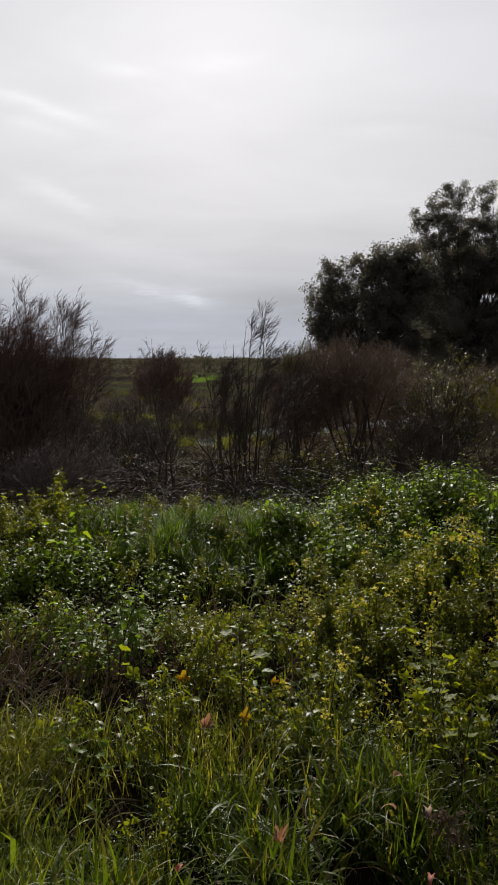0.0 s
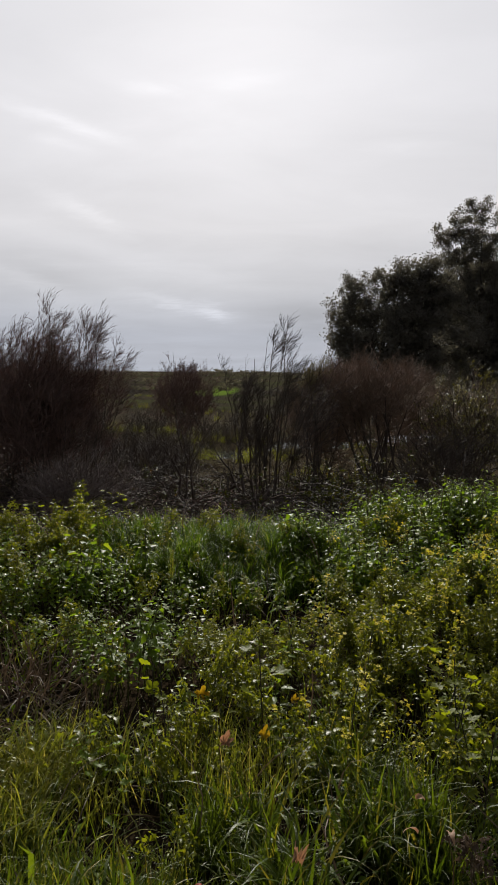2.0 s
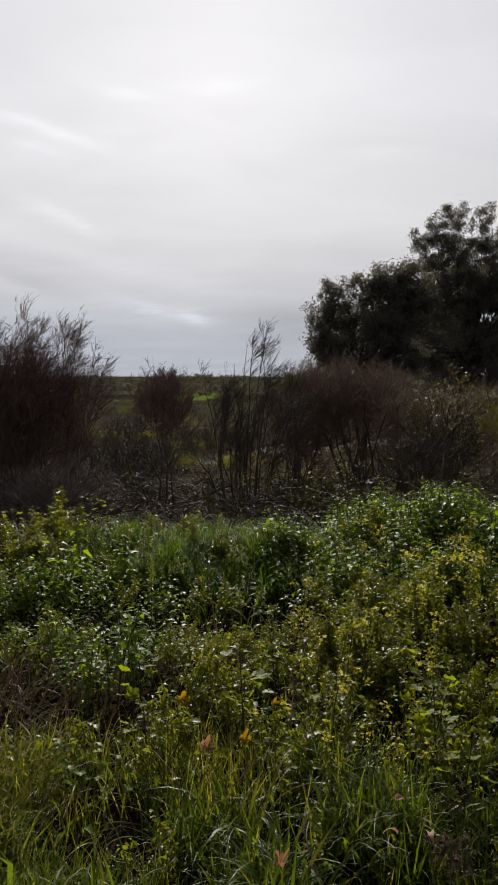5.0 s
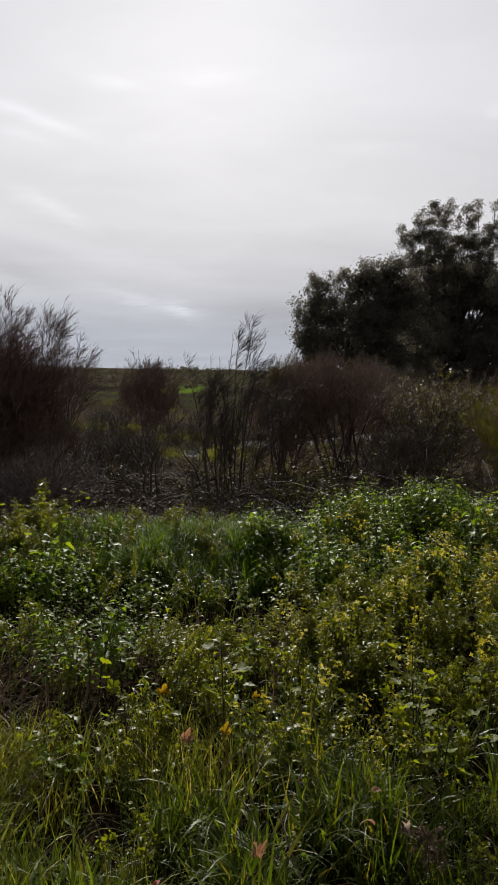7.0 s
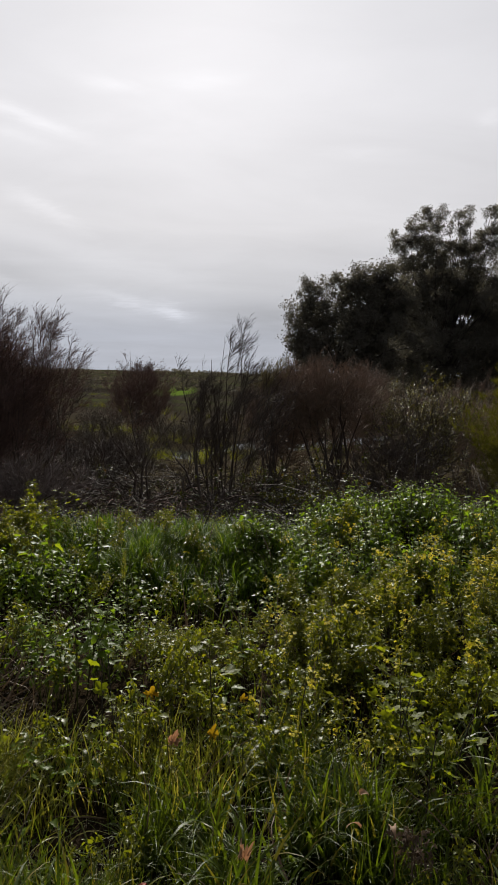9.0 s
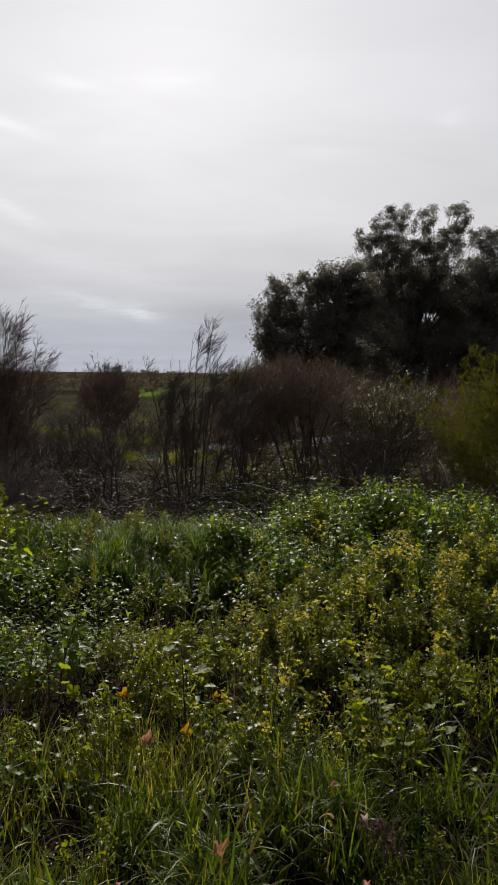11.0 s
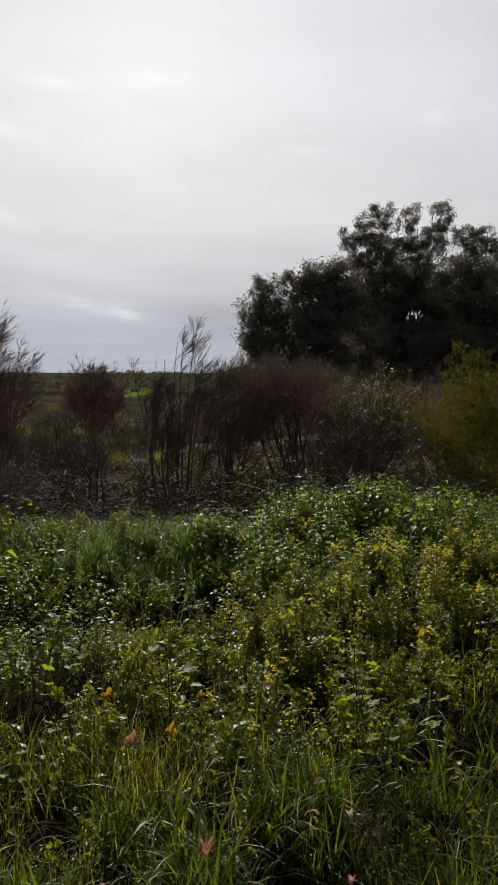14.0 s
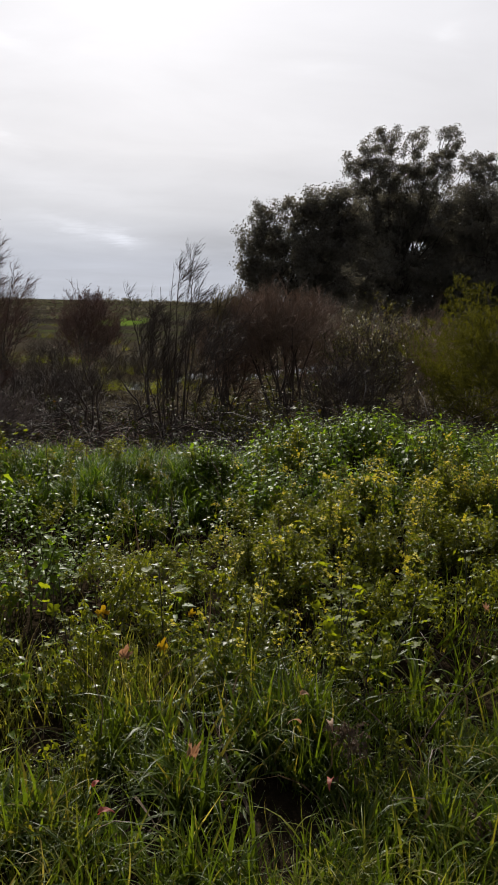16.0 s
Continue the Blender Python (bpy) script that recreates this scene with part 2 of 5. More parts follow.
M_TWIG_DARK = bark_material("dark_brown_twig", (0.092, 0.060, 0.052), (0.235, 0.15, 0.127))
M_TWIG_GREY = bark_material("grey_brown_twig", (0.085, 0.068, 0.062), (0.24, 0.19, 0.172))
M_TWIG_OLIVE = bark_material("olive_brown_twig", (0.11, 0.092, 0.042), (0.27, 0.225, 0.105))
M_TWIG_GREEN = leaf_material("feathery_green_twig", (0.052, 0.054, 0.017), (0.102, 0.104, 0.03), None, 0.75, 0.22, spec=0.05)
M_TRUNK = bark_material("grey_brown_bark", (0.02, 0.016, 0.013), (0.07, 0.058, 0.046), scale=7.0)
M_SHRUB = leaf_material("small_olive_leaf", (0.06, 0.06, 0.022), (0.14, 0.13, 0.048), (0.23, 0.2, 0.1), 0.42, 0.3, spec=0.3)
M_GUM = leaf_material("hanging_gum_leaf", (0.125, 0.120, 0.108), (0.195, 0.187, 0.168), (0.22, 0.205, 0.17), 0.7, 0.32, (1.2, 1.12, 0.85), patch=0.5, spec=0.06)
M_REED = leaf_material("brown_reed", (0.064, 0.052, 0.04), (0.155, 0.127, 0.095), (0.09, 0.10, 0.03), 0.65, 0.2, (1.0, 0.95, 0.7), patch=0.3, spec=0.2)
M_RUSH = leaf_material("green_rush", (0.08, 0.092, 0.018), (0.17, 0.182, 0.035), None, 0.6, 0.3, patch=0.3, spec=0.2)
# hedge leaf colour lightened and greyed to stand for distance haze
M_HAZED_HEDGE = leaf_material("hazed_hedge_leaf", (0.17, 0.150, 0.118), (0.24, 0.215, 0.165), None, 0.95, 0.3, (1, 1, 0.8), patch=0.05, spec=0.0)


# ---- mesh tools: a shape is (vertices, triangles, material slot of each triangle) ----
def rng_of(seed):
    return np.random.default_rng(seed)


def join(shapes):
    v, t, s, base = [], [], [], 0
    for a, b, c in shapes:
        v.append(a)
        t.append(b + base)
        s.append(c)
        base += len(a)
    return np.concatenate(v), np.concatenate(t), np.concatenate(s)


def slot(shape, k):
    return shape[0], shape[1], np.full(len(shape[1]), k)


def mesh_of(name, shape, materials):
    v, t, s = shape
    me = bpy.data.meshes.new(name)
    me.vertices.add(len(v))
    me.vertices.foreach_set("co", np.ascontiguousarray(v, dtype=np.float32).ravel())
    me.loops.add(3 * len(t))
    me.loops.foreach_set("vertex_index", np.ascontiguousarray(t, dtype=np.int32).ravel())
    me.polygons.add(len(t))
    me.polygons.foreach_set("loop_start", np.arange(0, 3 * len(t), 3, dtype=np.int32))
    me.polygons.foreach_set("material_index", np.ascontiguousarray(s, dtype=np.int32))
    for m in materials:
        me.materials.append(m)
    me.update(calc_edges=True)
    return me


def thing(name, shape, materials, label, category, kind="", group=""):
    return tagged(new(name, mesh_of(name, shape, materials)), label, category, group, kind)


def part(name, shape, materials, parent, label="", kind=""):
    ob = new(name, mesh_of(name, shape, materials))
    ob.parent = parent
    return tagged(ob, label, kind=kind)


def turns(yaw, pitch, roll):
    """Rotation matrices Rz(yaw) Rx(pitch) Ry(roll) for arrays of angles in radians."""
    cy, sy, cp, sp, cr, sr = np.cos(yaw), np.sin(yaw), np.cos(pitch), np.sin(pitch), np.cos(roll), np.sin(roll)
    o, i = np.zeros_like(cy), np.ones_like(cy)
    rz = np.stack([np.stack([cy, -sy, o], -1), np.stack([sy, cy, o], -1), np.stack([o, o, i], -1)], -2)
    rx = np.stack([np.stack([i, o, o], -1), np.stack([o, cp, -sp], -1), np.stack([o, sp, cp], -1)], -2)
    ry = np.stack([np.stack([cr, o, sr], -1), np.stack([o, i, o], -1), np.stack([-sr, o, cr], -1)], -2)
    return rz @ rx @ ry


def scatter(shape, places, rot, size):
    """Copies of one shape, joined: places (N,3), rot (N,3,3), size (N,)."""
    v, t, s = shape
    size = np.broadcast_to(size, (len(places),))
    out_v = np.einsum("nij,kj->nki", rot, v) * size[:, None, None] + places[:, None, :]
    out_t = t[None] + (np.arange(len(places)) * len(v))[:, None, None]
    return out_v.reshape(-1, 3), out_t.reshape(-1, 3), np.tile(s, len(places))


def scatter_mix(rng, shapes, places, yaw=None, lean=0.12, size=(0.8, 1.2), grow=None):
    """Places shared out at random among several shapes, each upright but for a slight lean."""
    pick = rng.integers(0, len(shapes), len(places))
    made = []
    for k, shape in enumerate(shapes):
        p = places[pick == k]
        if len(p):
            w = rng.uniform(0, 2 * np.pi, len(p)) if yaw is None else yaw + rng.normal(0, 0.5, len(p))
            r = turns(w, rng.normal(0, lean, len(p)), rng.normal(0, lean, len(p)))
            g = 1.0 if grow is None else grow[pick == k]
            made.append(scatter(shape, p, r, rng.uniform(*size, len(p)) * g))
    return join(made)


def tubes(P, R, sides=3):
    """Tapered tubes along the polylines P (N,K,3) with radii R (N,K)."""
    N, K, _ = P.shape
    T = np.gradient(P, axis=1)
    T /= np.linalg.norm(T, axis=2, keepdims=True) + 1e-9
    ref = np.where(np.abs(T[..., 2:3]) > 0.9, np.array([1.0, 0, 0]), np.array([0, 0, 1.0]))
    U = np.cross(T, ref)
    U /= np.linalg.norm(U, axis=2, keepdims=True) + 1e-9
    W = np.cross(T, U)
    a = np.arange(sides) * 2 * np.pi / sides
    ring = np.cos(a)[None, None, :, None] * U[:, :, None, :] + np.sin(a)[None, None, :, None] * W[:, :, None, :]
    V = P[:, :, None, :] + ring * R[:, :, None, None]
    k, s = np.meshgrid(np.arange(K - 1), np.arange(sides), indexing="ij")
    a0, a1 = (k * sides + s).ravel(), (k * sides + (s + 1) % sides).ravel()
    tri = np.concatenate([np.stack([a0, a1, a1 + sides], 1), np.stack([a0, a1 + sides, a0 + sides], 1)])
    tri = tri[None] + (np.arange(N) * K * sides)[:, None, None]
    tri = tri.reshape(-1, 3)
    return V.reshape(-1, 3), tri, np.zeros(len(tri), int)


def along(P, R, which, f):
    """The point, tangent and radius at the fraction f of the polylines P[which]."""
    K = P.shape[1]
    g = f * (K - 1)
    i = np.minimum(g.astype(int), K - 2)
    w = (g - i)[:, None]
    a, b = P[which, i], P[which, i + 1]
    d = b - a
    d = d / (np.linalg.norm(d, axis=1, keepdims=True) + 1e-9)
    return a + (b - a) * w, d, R[which, i] * (1 - w[:, 0]) + R[which, i + 1] * w[:, 0]


def slivers(rng, P, R):
    """The finest twigs: one thin flat ribbon each along the polylines P."""
    N, K, _ = P.shape
    side = np.cross(P[:, -1] - P[:, 0], rng.normal(0, 1, (N, 3)))
    side /= np.linalg.norm(side, axis=1, keepdims=True) + 1e-9
    off = side[:, None] * (R * 1.25)[:, :, None]
    V = np.stack([P - off, P + off], 2).reshape(-1, 3)
    k = np.arange(K - 1)[:, None] * 2
    t = np.concatenate([k + np.array([0, 1, 3]), k + np.array([0, 3, 2])])
    t = (t[None] + (np.arange(N) * 2 * K)[:, None, None]).reshape(-1, 3)
    return V, t, np.zeros(len(t), int)


def run_out(rng, start, d, length, radius, K, bend, wobble, tip=0.3):
    """Polylines that set out from start along d, pulled by bend and wandering a little."""
    N = len(start)
    P = np.zeros((N, K, 3))
    P[:, 0] = start
    step = (length / (K - 1))[:, None]
    for k in range(1, K):
        d = d + np.asarray(bend) / (K - 1) + rng.normal(0, wobble, (N, 3))
        d = d / (np.linalg.norm(d, axis=1, keepdims=True) + 1e-9)
        P[:, k] = P[:, k - 1] + d * step
    R = radius[:, None] * np.linspace(1, tip, K)[None]
    return P, R


def sprout(rng, P, R, per, length, spread, lo, hi, bend, K=4, wobble=0.1, thin=0.6, least=0.0015):
    """Side shoots of the polylines P: per shoots each, leaving by about spread radians between the fractions lo and hi."""
    which = np.repeat(np.arange(len(P)), per)
    f = rng.uniform(lo, hi, len(which))
    at, d, r = along(P, R, which, f)
    off = rng.normal(0, 1, (len(which), 3))
    off -= d * np.sum(off * d, axis=1, keepdims=True)
    off /= np.linalg.norm(off, axis=1, keepdims=True) + 1e-9
    a = rng.normal(spread, spread * 0.3, len(which))[:, None]
    d = d * np.cos(a) + off * np.sin(a)
    L = rng.uniform(*length, len(which)) * (1.15 - 0.5 * f)
    return run_out(rng, at, d, L, np.maximum(r * thin, least), K, bend, wobble)


def leaf(length, width, fold=0.25, droop=0.5, teeth=0.0, segs=5, belly=0.35):
    """A leaf that starts at the origin and runs along +y: folded on its midrib, drooping, with toothed edges."""
    u = np.linspace(0, 1, segs + 1)
    w = width * 0.5 * (np.sin(np.pi * np.clip(u, 0, 1) ** (np.log(0.5) / np.log(belly))) * 0.98 + 0.02)
    w[-1] = 0.0006
    if teeth:
        w[1:-1:2] *= 1 + teeth
        w[2:-1:2] *= 1 - teeth
    ang = -droop * u
    y = np.concatenate([[0], np.cumsum(np.cos(ang[1:]) * length / segs)])
    z = np.concatenate([[0], np.cumsum(np.sin(ang[1:]) * length / segs)])
    v = []
    for i in range(segs + 1):
        v += [(-w[i], y[i], z[i] + fold * w[i]), (0, y[i], z[i]), (w[i], y[i], z[i] + fold * w[i])]
    t = []
    for i in range(segs):
        a = 3 * i
        t += [(a, a + 1, a + 4), (a, a + 4, a + 3), (a + 1, a + 2, a + 5), (a + 1, a + 5, a + 4)]
    return np.array(v, float), np.array(t), np.zeros(len(t), int)


def scrap(length, width):
    """A small far-off leaf: two triangles folded on the midrib."""
    v = np.array([(0, 0, 0), (-width / 2, length * 0.45, width * 0.12), (width / 2, length * 0.45, width * 0.12), (0, length, -length * 0.1)])
    return v, np.array([(0, 3, 1), (0, 2, 3)]), np.zeros(2, int)


def lobed_leaf(rng, size, lobes=5, depth=0.35, cup=0.2, crumple=0.06, points=20):
    """A broad lobed leaf on a short stalk, from the origin along +y."""
    a = np.linspace(-np.pi * 0.88, np.pi * 0.88, points)
    r = size * 0.5 * (1 - depth * (0.5 + 0.5 * np.cos(a * lobes + np.pi))) * (0.82 + 0.18 * np.cos(a))
    r *= rng.uniform(0.92, 1.08, points)
    c = np.array([0, size * 0.45, 0])
    rim = np.stack([np.sin(a) * r, c[1] + np.cos(a) * r, cup * (r / size) ** 2 * size * 4 + rng.normal(0, crumple * size, points)], 1)
    half = c + (rim - c) * 0.55
    half[:, 2] = cup * 0.2 * size + rng.normal(0, crumple * 0.4 * size, points)
    v = np.concatenate([[c], half, rim])
    t = []
    for i in range(points - 1):
        t += [(0, 1 + i + 1, 1 + i), (1 + i, 2 + i, points + 2 + i), (1 + i, points + 2 + i, points + 1 + i)]
    return v, np.array(t), np.zeros(len(t), int)


def blade(rng, length, width, bow, segs=6, twist=0.6):
    """A grass blade from the origin upward, bowing over along +y, with a keel."""
    u = np.linspace(0, 1, segs + 1)
    ang = np.pi / 2 - bow * u ** 1.6
    y = np.concatenate([[0], np.cumsum(np.cos(ang[1:]) * length / segs)])
    z = np.concatenate([[0], np.cumsum(np.sin(ang[1:]) * length / segs)])
    w = width * 0.5 * (1 - u ** 2.2) * (0.6 + 0.6 * np.sin(np.pi * np.minimum(u + 0.2, 1)))
    tw = twist * u * rng.uniform(-1, 1)
    v = []
    for i in range(segs + 1):
        dx, dy = w[i] * np.cos(tw[i]), w[i] * np.sin(tw[i])
        v += [(-dx, y[i] - dy, z[i]), (dx, y[i] + dy, z[i])]
    t = []
    for i in range(segs):
        a = 2 * i
        t += [(a, a + 1, a + 3), (a, a + 3, a + 2)]
    return np.array(v, float), np.array(t), np.zeros(len(t), int)


# ---- the lie of the land ----
def ramp01(a, b, v):
    s = np.clip((v - a) / (b - a), 0, 1)
    return s * s * (3 - 2 * s)


def stream_mid(x):
    """The middle line of the stream: across the marsh at first, then bending away."""
    return 26.2 + 3.3 * ramp01(-1.2, 0.6, x) + 1.1 * np.logaddexp(0, x - 3.0) - 0.2 * np.sin(x * 0.9)


def stream_off(x, y):
    """Distance from the middle of the stream, which runs slantwise over the marsh."""
    return (y - stream_mid(x)) / 1.25


def land(x, y):
    x, y = np.asarray(x, float), np.asarray(y, float)
    edge = 5.35 + 0.75 * ramp01(0.2, 1.3, x)          # where the bank falls away
    z = -0.75 * ramp01(edge, edge + 2.8, y) - 0.45 * ramp01(11, 20, y) - 0.35 * ramp01(19, 25, y)
    z = z + 0.30 * np.exp(-((x - 1.76) / 0.95) ** 2 - ((y - 5.7) / 0.9) ** 2)
    z = z + 0.215 * np.exp(-((x + 0.95) / 1.35) ** 4 - ((y - 5.45) / 0.5) ** 2)
    z = z + 0.03 * np.sin(2.3 * x + 1.1 * y) + 0.025 * np.sin(3.7 * y - 1.9 * x + 1)
    z = z + 0.06 * np.sin(0.6 * x + 2) * np.sin(0.5 * y) * ramp01(8, 14, y)
    z = z - 0.42 * np.exp(-(stream_off(x, y) / 1.0) ** 2) * ramp01(14, 19, y)
    far = np.hypot(x, y)
    return z * (1 - ramp01(300, 900, far)) - 1.5 * ramp01(300, 900, far)


def build_ground():
    rings = np.concatenate([[0.02], np.geomspace(0.4, 60, 120), np.geomspace(64, 2600, 24)])
    A = 280
    a = np.concatenate([np.linspace(-0.7, 0.8, 200, endpoint=False), np.linspace(0.8, 2 * np.pi - 0.7, A - 200, endpoint=False)])
    x, y = rings[:, None] * np.sin(a)[None], rings[:, None] * np.cos(a)[None]
    v = np.stack([x, y, land(x, y)], -1).reshape(-1, 3)
    r, c = np.meshgrid(np.arange(len(rings) - 1), np.arange(A), indexing="ij")
    a0, a1 = (r * A + c).ravel(), (r * A + (c + 1) % A).ravel()
    t = np.concatenate([np.stack([a0, a0 + A, a1 + A], 1), np.stack([a0, a1 + A, a1], 1)])
    ob = thing("ground", (v, t, np.zeros(len(t), int)), [M_GROUND], "weedy bank above a brown marsh and green fields", "ground", "structure")
    ob.data.polygons.foreach_set("use_smooth", np.ones(len(t), bool))


def build_stream():
    xs = np.linspace(-40, 8.6, 120)
    mid = stream_mid(xs)
    v = np.concatenate([np.stack([xs, mid - 1.5, np.full(120, -1.68)], 1), np.stack([xs, mid + 1.5, np.full(120, -1.68)], 1)])
    i = np.arange(119)
    t = np.concatenate([np.stack([i, i + 1, i + 121], 1), np.stack([i, i + 121, i + 120], 1)])
    thing("water", (v, t, np.zeros(len(t), int)), [M_WATER], "narrow still stream shining between marsh plants", "water", "structure")


build_ground()
build_stream()


def sow(rng, density, y0, y1, where=None, left=-0.47, right=0.58):
    """Random places on the land within the wedge in front of the bank path, thinned by where(x, y) in 0..1."""
    area = 0.5 * (right - left) * (y1 ** 2 - y0 ** 2) + 0.6 * (y1 - y0)
    N = int(area * density)
    y = np.sqrt(rng.uniform(y0 ** 2, y1 ** 2, N))
    x = rng.uniform(left * y - 0.3, right * y + 0.3)
    if where is not None:
        keep = rng.uniform(0, 1, N) < where(x, y)
        x, y = x[keep], y[keep]
    return np.stack([x, y, land(x, y)], 1)


def patchy(x, y, s=1.0, k=0.0):
    """Smooth 0..1 patches."""
    return 0.5 + 0.25 * np.sin(2.1 * s * x + 1.3 * s * y + k) + 0.25 * np.sin(2.9 * s * y - 1.7 * s * x + 2 * k + 1)


def hills(x, y, scale, seed):
    """Smooth uneven 0..1 lumps about scale metres across."""
    r = rng_of(seed)
    v = 0.0
    for _ in range(7):
        a, f, k = r.uniform(0, 6.28), r.uniform(0.6, 1.7) * 3.1 / scale, r.uniform(0, 6.28)
        v = v + np.sin(f * (x * np.cos(a) + y * np.sin(a)) + k)
    return np.clip(0.5 + v / 6.5, 0, 1)


HOLLOWS = [(-1.2, 2.88, 0.44, 0.40), (-1.35, 3.2, 0.35, 0.22), (-0.55, 2.26, 0.26, 0.2), (-0.2, 4.05, 0.6, 0.2), (1.02, 2.54, 0.28, 0.36), (0.36, 1.8, 0.22, 0.1), (-0.9, 3.95, 0.4, 0.15), (1.5, 5.0, 0.25, 0.1), (0.55, 2.95, 0.18, 0.12), (0.12, 2.3, 0.18, 0.1), (-0.75, 3.4, 0.2, 0.1), (0.9, 3.9, 0.22, 0.08), (0.3, 1.62, 0.12, 0.08), (-0.42, 3.3, 0.14, 0.14), (-0.5, 3.02, 0.12, 0.16), (-0.6, 2.78, 0.14, 0.12), (-1.04, 3.05, 0.26, 0.28), (0.1, 4.72, 0.4, 0.12), (-0.8, 4.42, 0.35, 0.1), (-0.45, 2.95, 0.16, 0.2), (-0.06, 1.78, 0.14, 0.12), (-0.3, 4.54, 0.72, 0.11), (0.25, 4.5, 0.3, 0.12)]


def open_soil(x, y):
    """0 in the hollows between the plants, 1 elsewhere."""
    v = 1.0
    for hx, hy, rx, ry in HOLLOWS:
        v = v * (1 - 0.94 * np.exp(-(((x - hx) / rx) ** 2 + ((y - hy) / ry) ** 2) ** 2))
    return v


def low_spots(x, y):
    """How tall the plants grow: lower in front of the tussock and round the dead patch, full height elsewhere."""
    front = np.exp(-((x + 0.25) / 0.75) ** 4 - ((y - 3.85) / 0.45) ** 4)
    dead = np.exp(-((x + 1.2) / 0.42) ** 4 - ((y - 2.55) / 0.3) ** 4)
    gap = np.exp(-((x + 0.52) / 0.28) ** 4 - ((y - 2.02) / 0.2) ** 4)
    return 1 - 0.42 * front - 0.4 * dead - 0.35 * gap - 0.4 * np.exp(-((x - 0.93) / 0.24) ** 4 - ((y - 2.2) / 0.2) ** 4)


# ---- big gum trees beyond the marsh ----
def gum_spray(rng):
    shapes = []
    for _ in range(9):
        l = scrap(rng.uniform(0.07, 0.115), rng.uniform(0.038, 0.055))
        r = turns(rng.uniform(0, 2 * np.pi, 1), rng.uniform(-1.4, 0.6, 1), rng.uniform(-0.8, 0.8, 1))
        shapes.append(scatter(l, rng.normal(0, 0.08, (1, 3)), r, np.ones(1)))
    return join(shapes)


def gum_tree(seed, foot, lumps, label, gaps=(), per_m3=3.2, sprays=21, coarse=1.1):
    """foot: where it stands; lumps: (x, z, half width, half height) masses of the crown."""
    rng = rng_of(seed)
    fx, fy = foot
    z0 = float(land(fx, fy))
    root = tagged(new("tree"), label, "tree", "trees beyond the marsh")
    root.location = (fx, fy, z0)
    base = np.array([fx, fy, z0])
    centres, inner, clump = [], [], []
    for x, z, hw, hh in lumps:
        tuft_ = z > 8 and hw < 1.3
        count = int(per_m3 * hw * hh * (7.5 if tuft_ else 3.8 if z > 4 else 4.6))
        u = rng.normal(0, 1, (count, 3))
        u /= np.linalg.norm(u, axis=1, keepdims=True)
        reach = rng.uniform(0.1, 1.0, (count, 1)) ** 0.5
        u *= reach
        inner.append((reach[:, 0] < 0.56) & (hw > 1.25))
        clump.append(np.full(count, 0.55 if tuft_ else 1.0))
        centres.append(np.array([x, fy, z]) + u * np.array([hw, min(hw, 2.6), hh]))
    C = np.concatenate(centres)
    inner, clump = np.concatenate(inner), np.concatenate(clump)
    keep = C[:, 2] > z0 + 0.7
    for gx, gz, gr in gaps:
        keep &= np.hypot(C[:, 0] - gx, C[:, 2] - gz) > gr
    C, inner, clump = C[keep], inner[keep], clump[keep]
    # trunk, limbs to the masses, branches to the clumps
    top = z0 + 0.62 * (max(z + hh for _, z, _, hh in lumps) - z0)
    K = 9
    f = np.linspace(0, 1, K)
    trunk = base + np.stack([0.5 * np.sin(f * 2 + seed), 0.3 * np.sin(f * 3), f * (top - z0)], 1)
    stock = part("trunk", tubes((trunk - base)[None], np.linspace(0.38, 0.08, K)[None], 9), [M_TRUNK], root, "grey-brown trunk")
    limb_p = []
    for x, z, hw, hh in lumps:
        for _ in range(3):
            s = trunk[rng.integers(1, 5)]
            e = np.array([x, fy, z]) + rng.uniform(-0.4, 0.4, 3) * np.array([hw, 2.0, hh]) - np.array([0, 0, 0.3 * hh])
            g = np.linspace(0, 1, 8)[:, None]
            limb_p.append(s + (e - s) * g + np.array([rng.normal(0, 0.3), rng.normal(0, 0.3), 0.6]) * np.sin(np.pi * g) + np.sin(g * 7 + rng.uniform(0, 6)) * np.array([0.12, 0.12, 0]))
    limb_p = np.array(limb_p)
    limb_r = np.linspace(0.09, 0.02, 8)[None] * np.repeat([0.5 if hw < 1.3 else 1.0 for _, _, hw, _ in lumps], 3)[:, None]
    nodes = np.concatenate([limb_p.reshape(-1, 3), trunk[3:]])
    near = np.argmin(((C[:, None] - nodes[None]) ** 2).sum(-1), axis=1)
    g = np.linspace(0, 1, 5)[None, :, None]
    br = nodes[near][:, None] + (C - nodes[near])[:, None] * g
    br[:, 1:4] += rng.normal(0, 0.07, (len(C), 3, 3))
    for k in range(len(limb_p)):
        part("limb", tubes(limb_p[k:k + 1] - base, limb_r[k:k + 1], 6), [M_TRUNK], stock)
    part("branchwork", tubes(br - base, np.linspace(0.03, 0.008, 5)[None].repeat(len(C), 0), 3), [M_TRUNK], root, "", "stuff")
    count = rng.poisson(np.where(inner, sprays * 1.05, sprays * 1.3) * np.where(clump < 1, 0.55, 1.0))
    where = np.repeat(np.arange(len(C)), count)
    rad = (rng.uniform(0.32, 0.6, len(C)) * clump)[where]
    u = rng.normal(0, 1, (len(where), 3))
    u /= np.linalg.norm(u, axis=1, keepdims=True)
    u *= (rng.uniform(0, 1, (len(where), 1)) ** 0.5)
    P = C[where] + u * rad[:, None] * np.array([1, 1, 0.8])
    P -= base
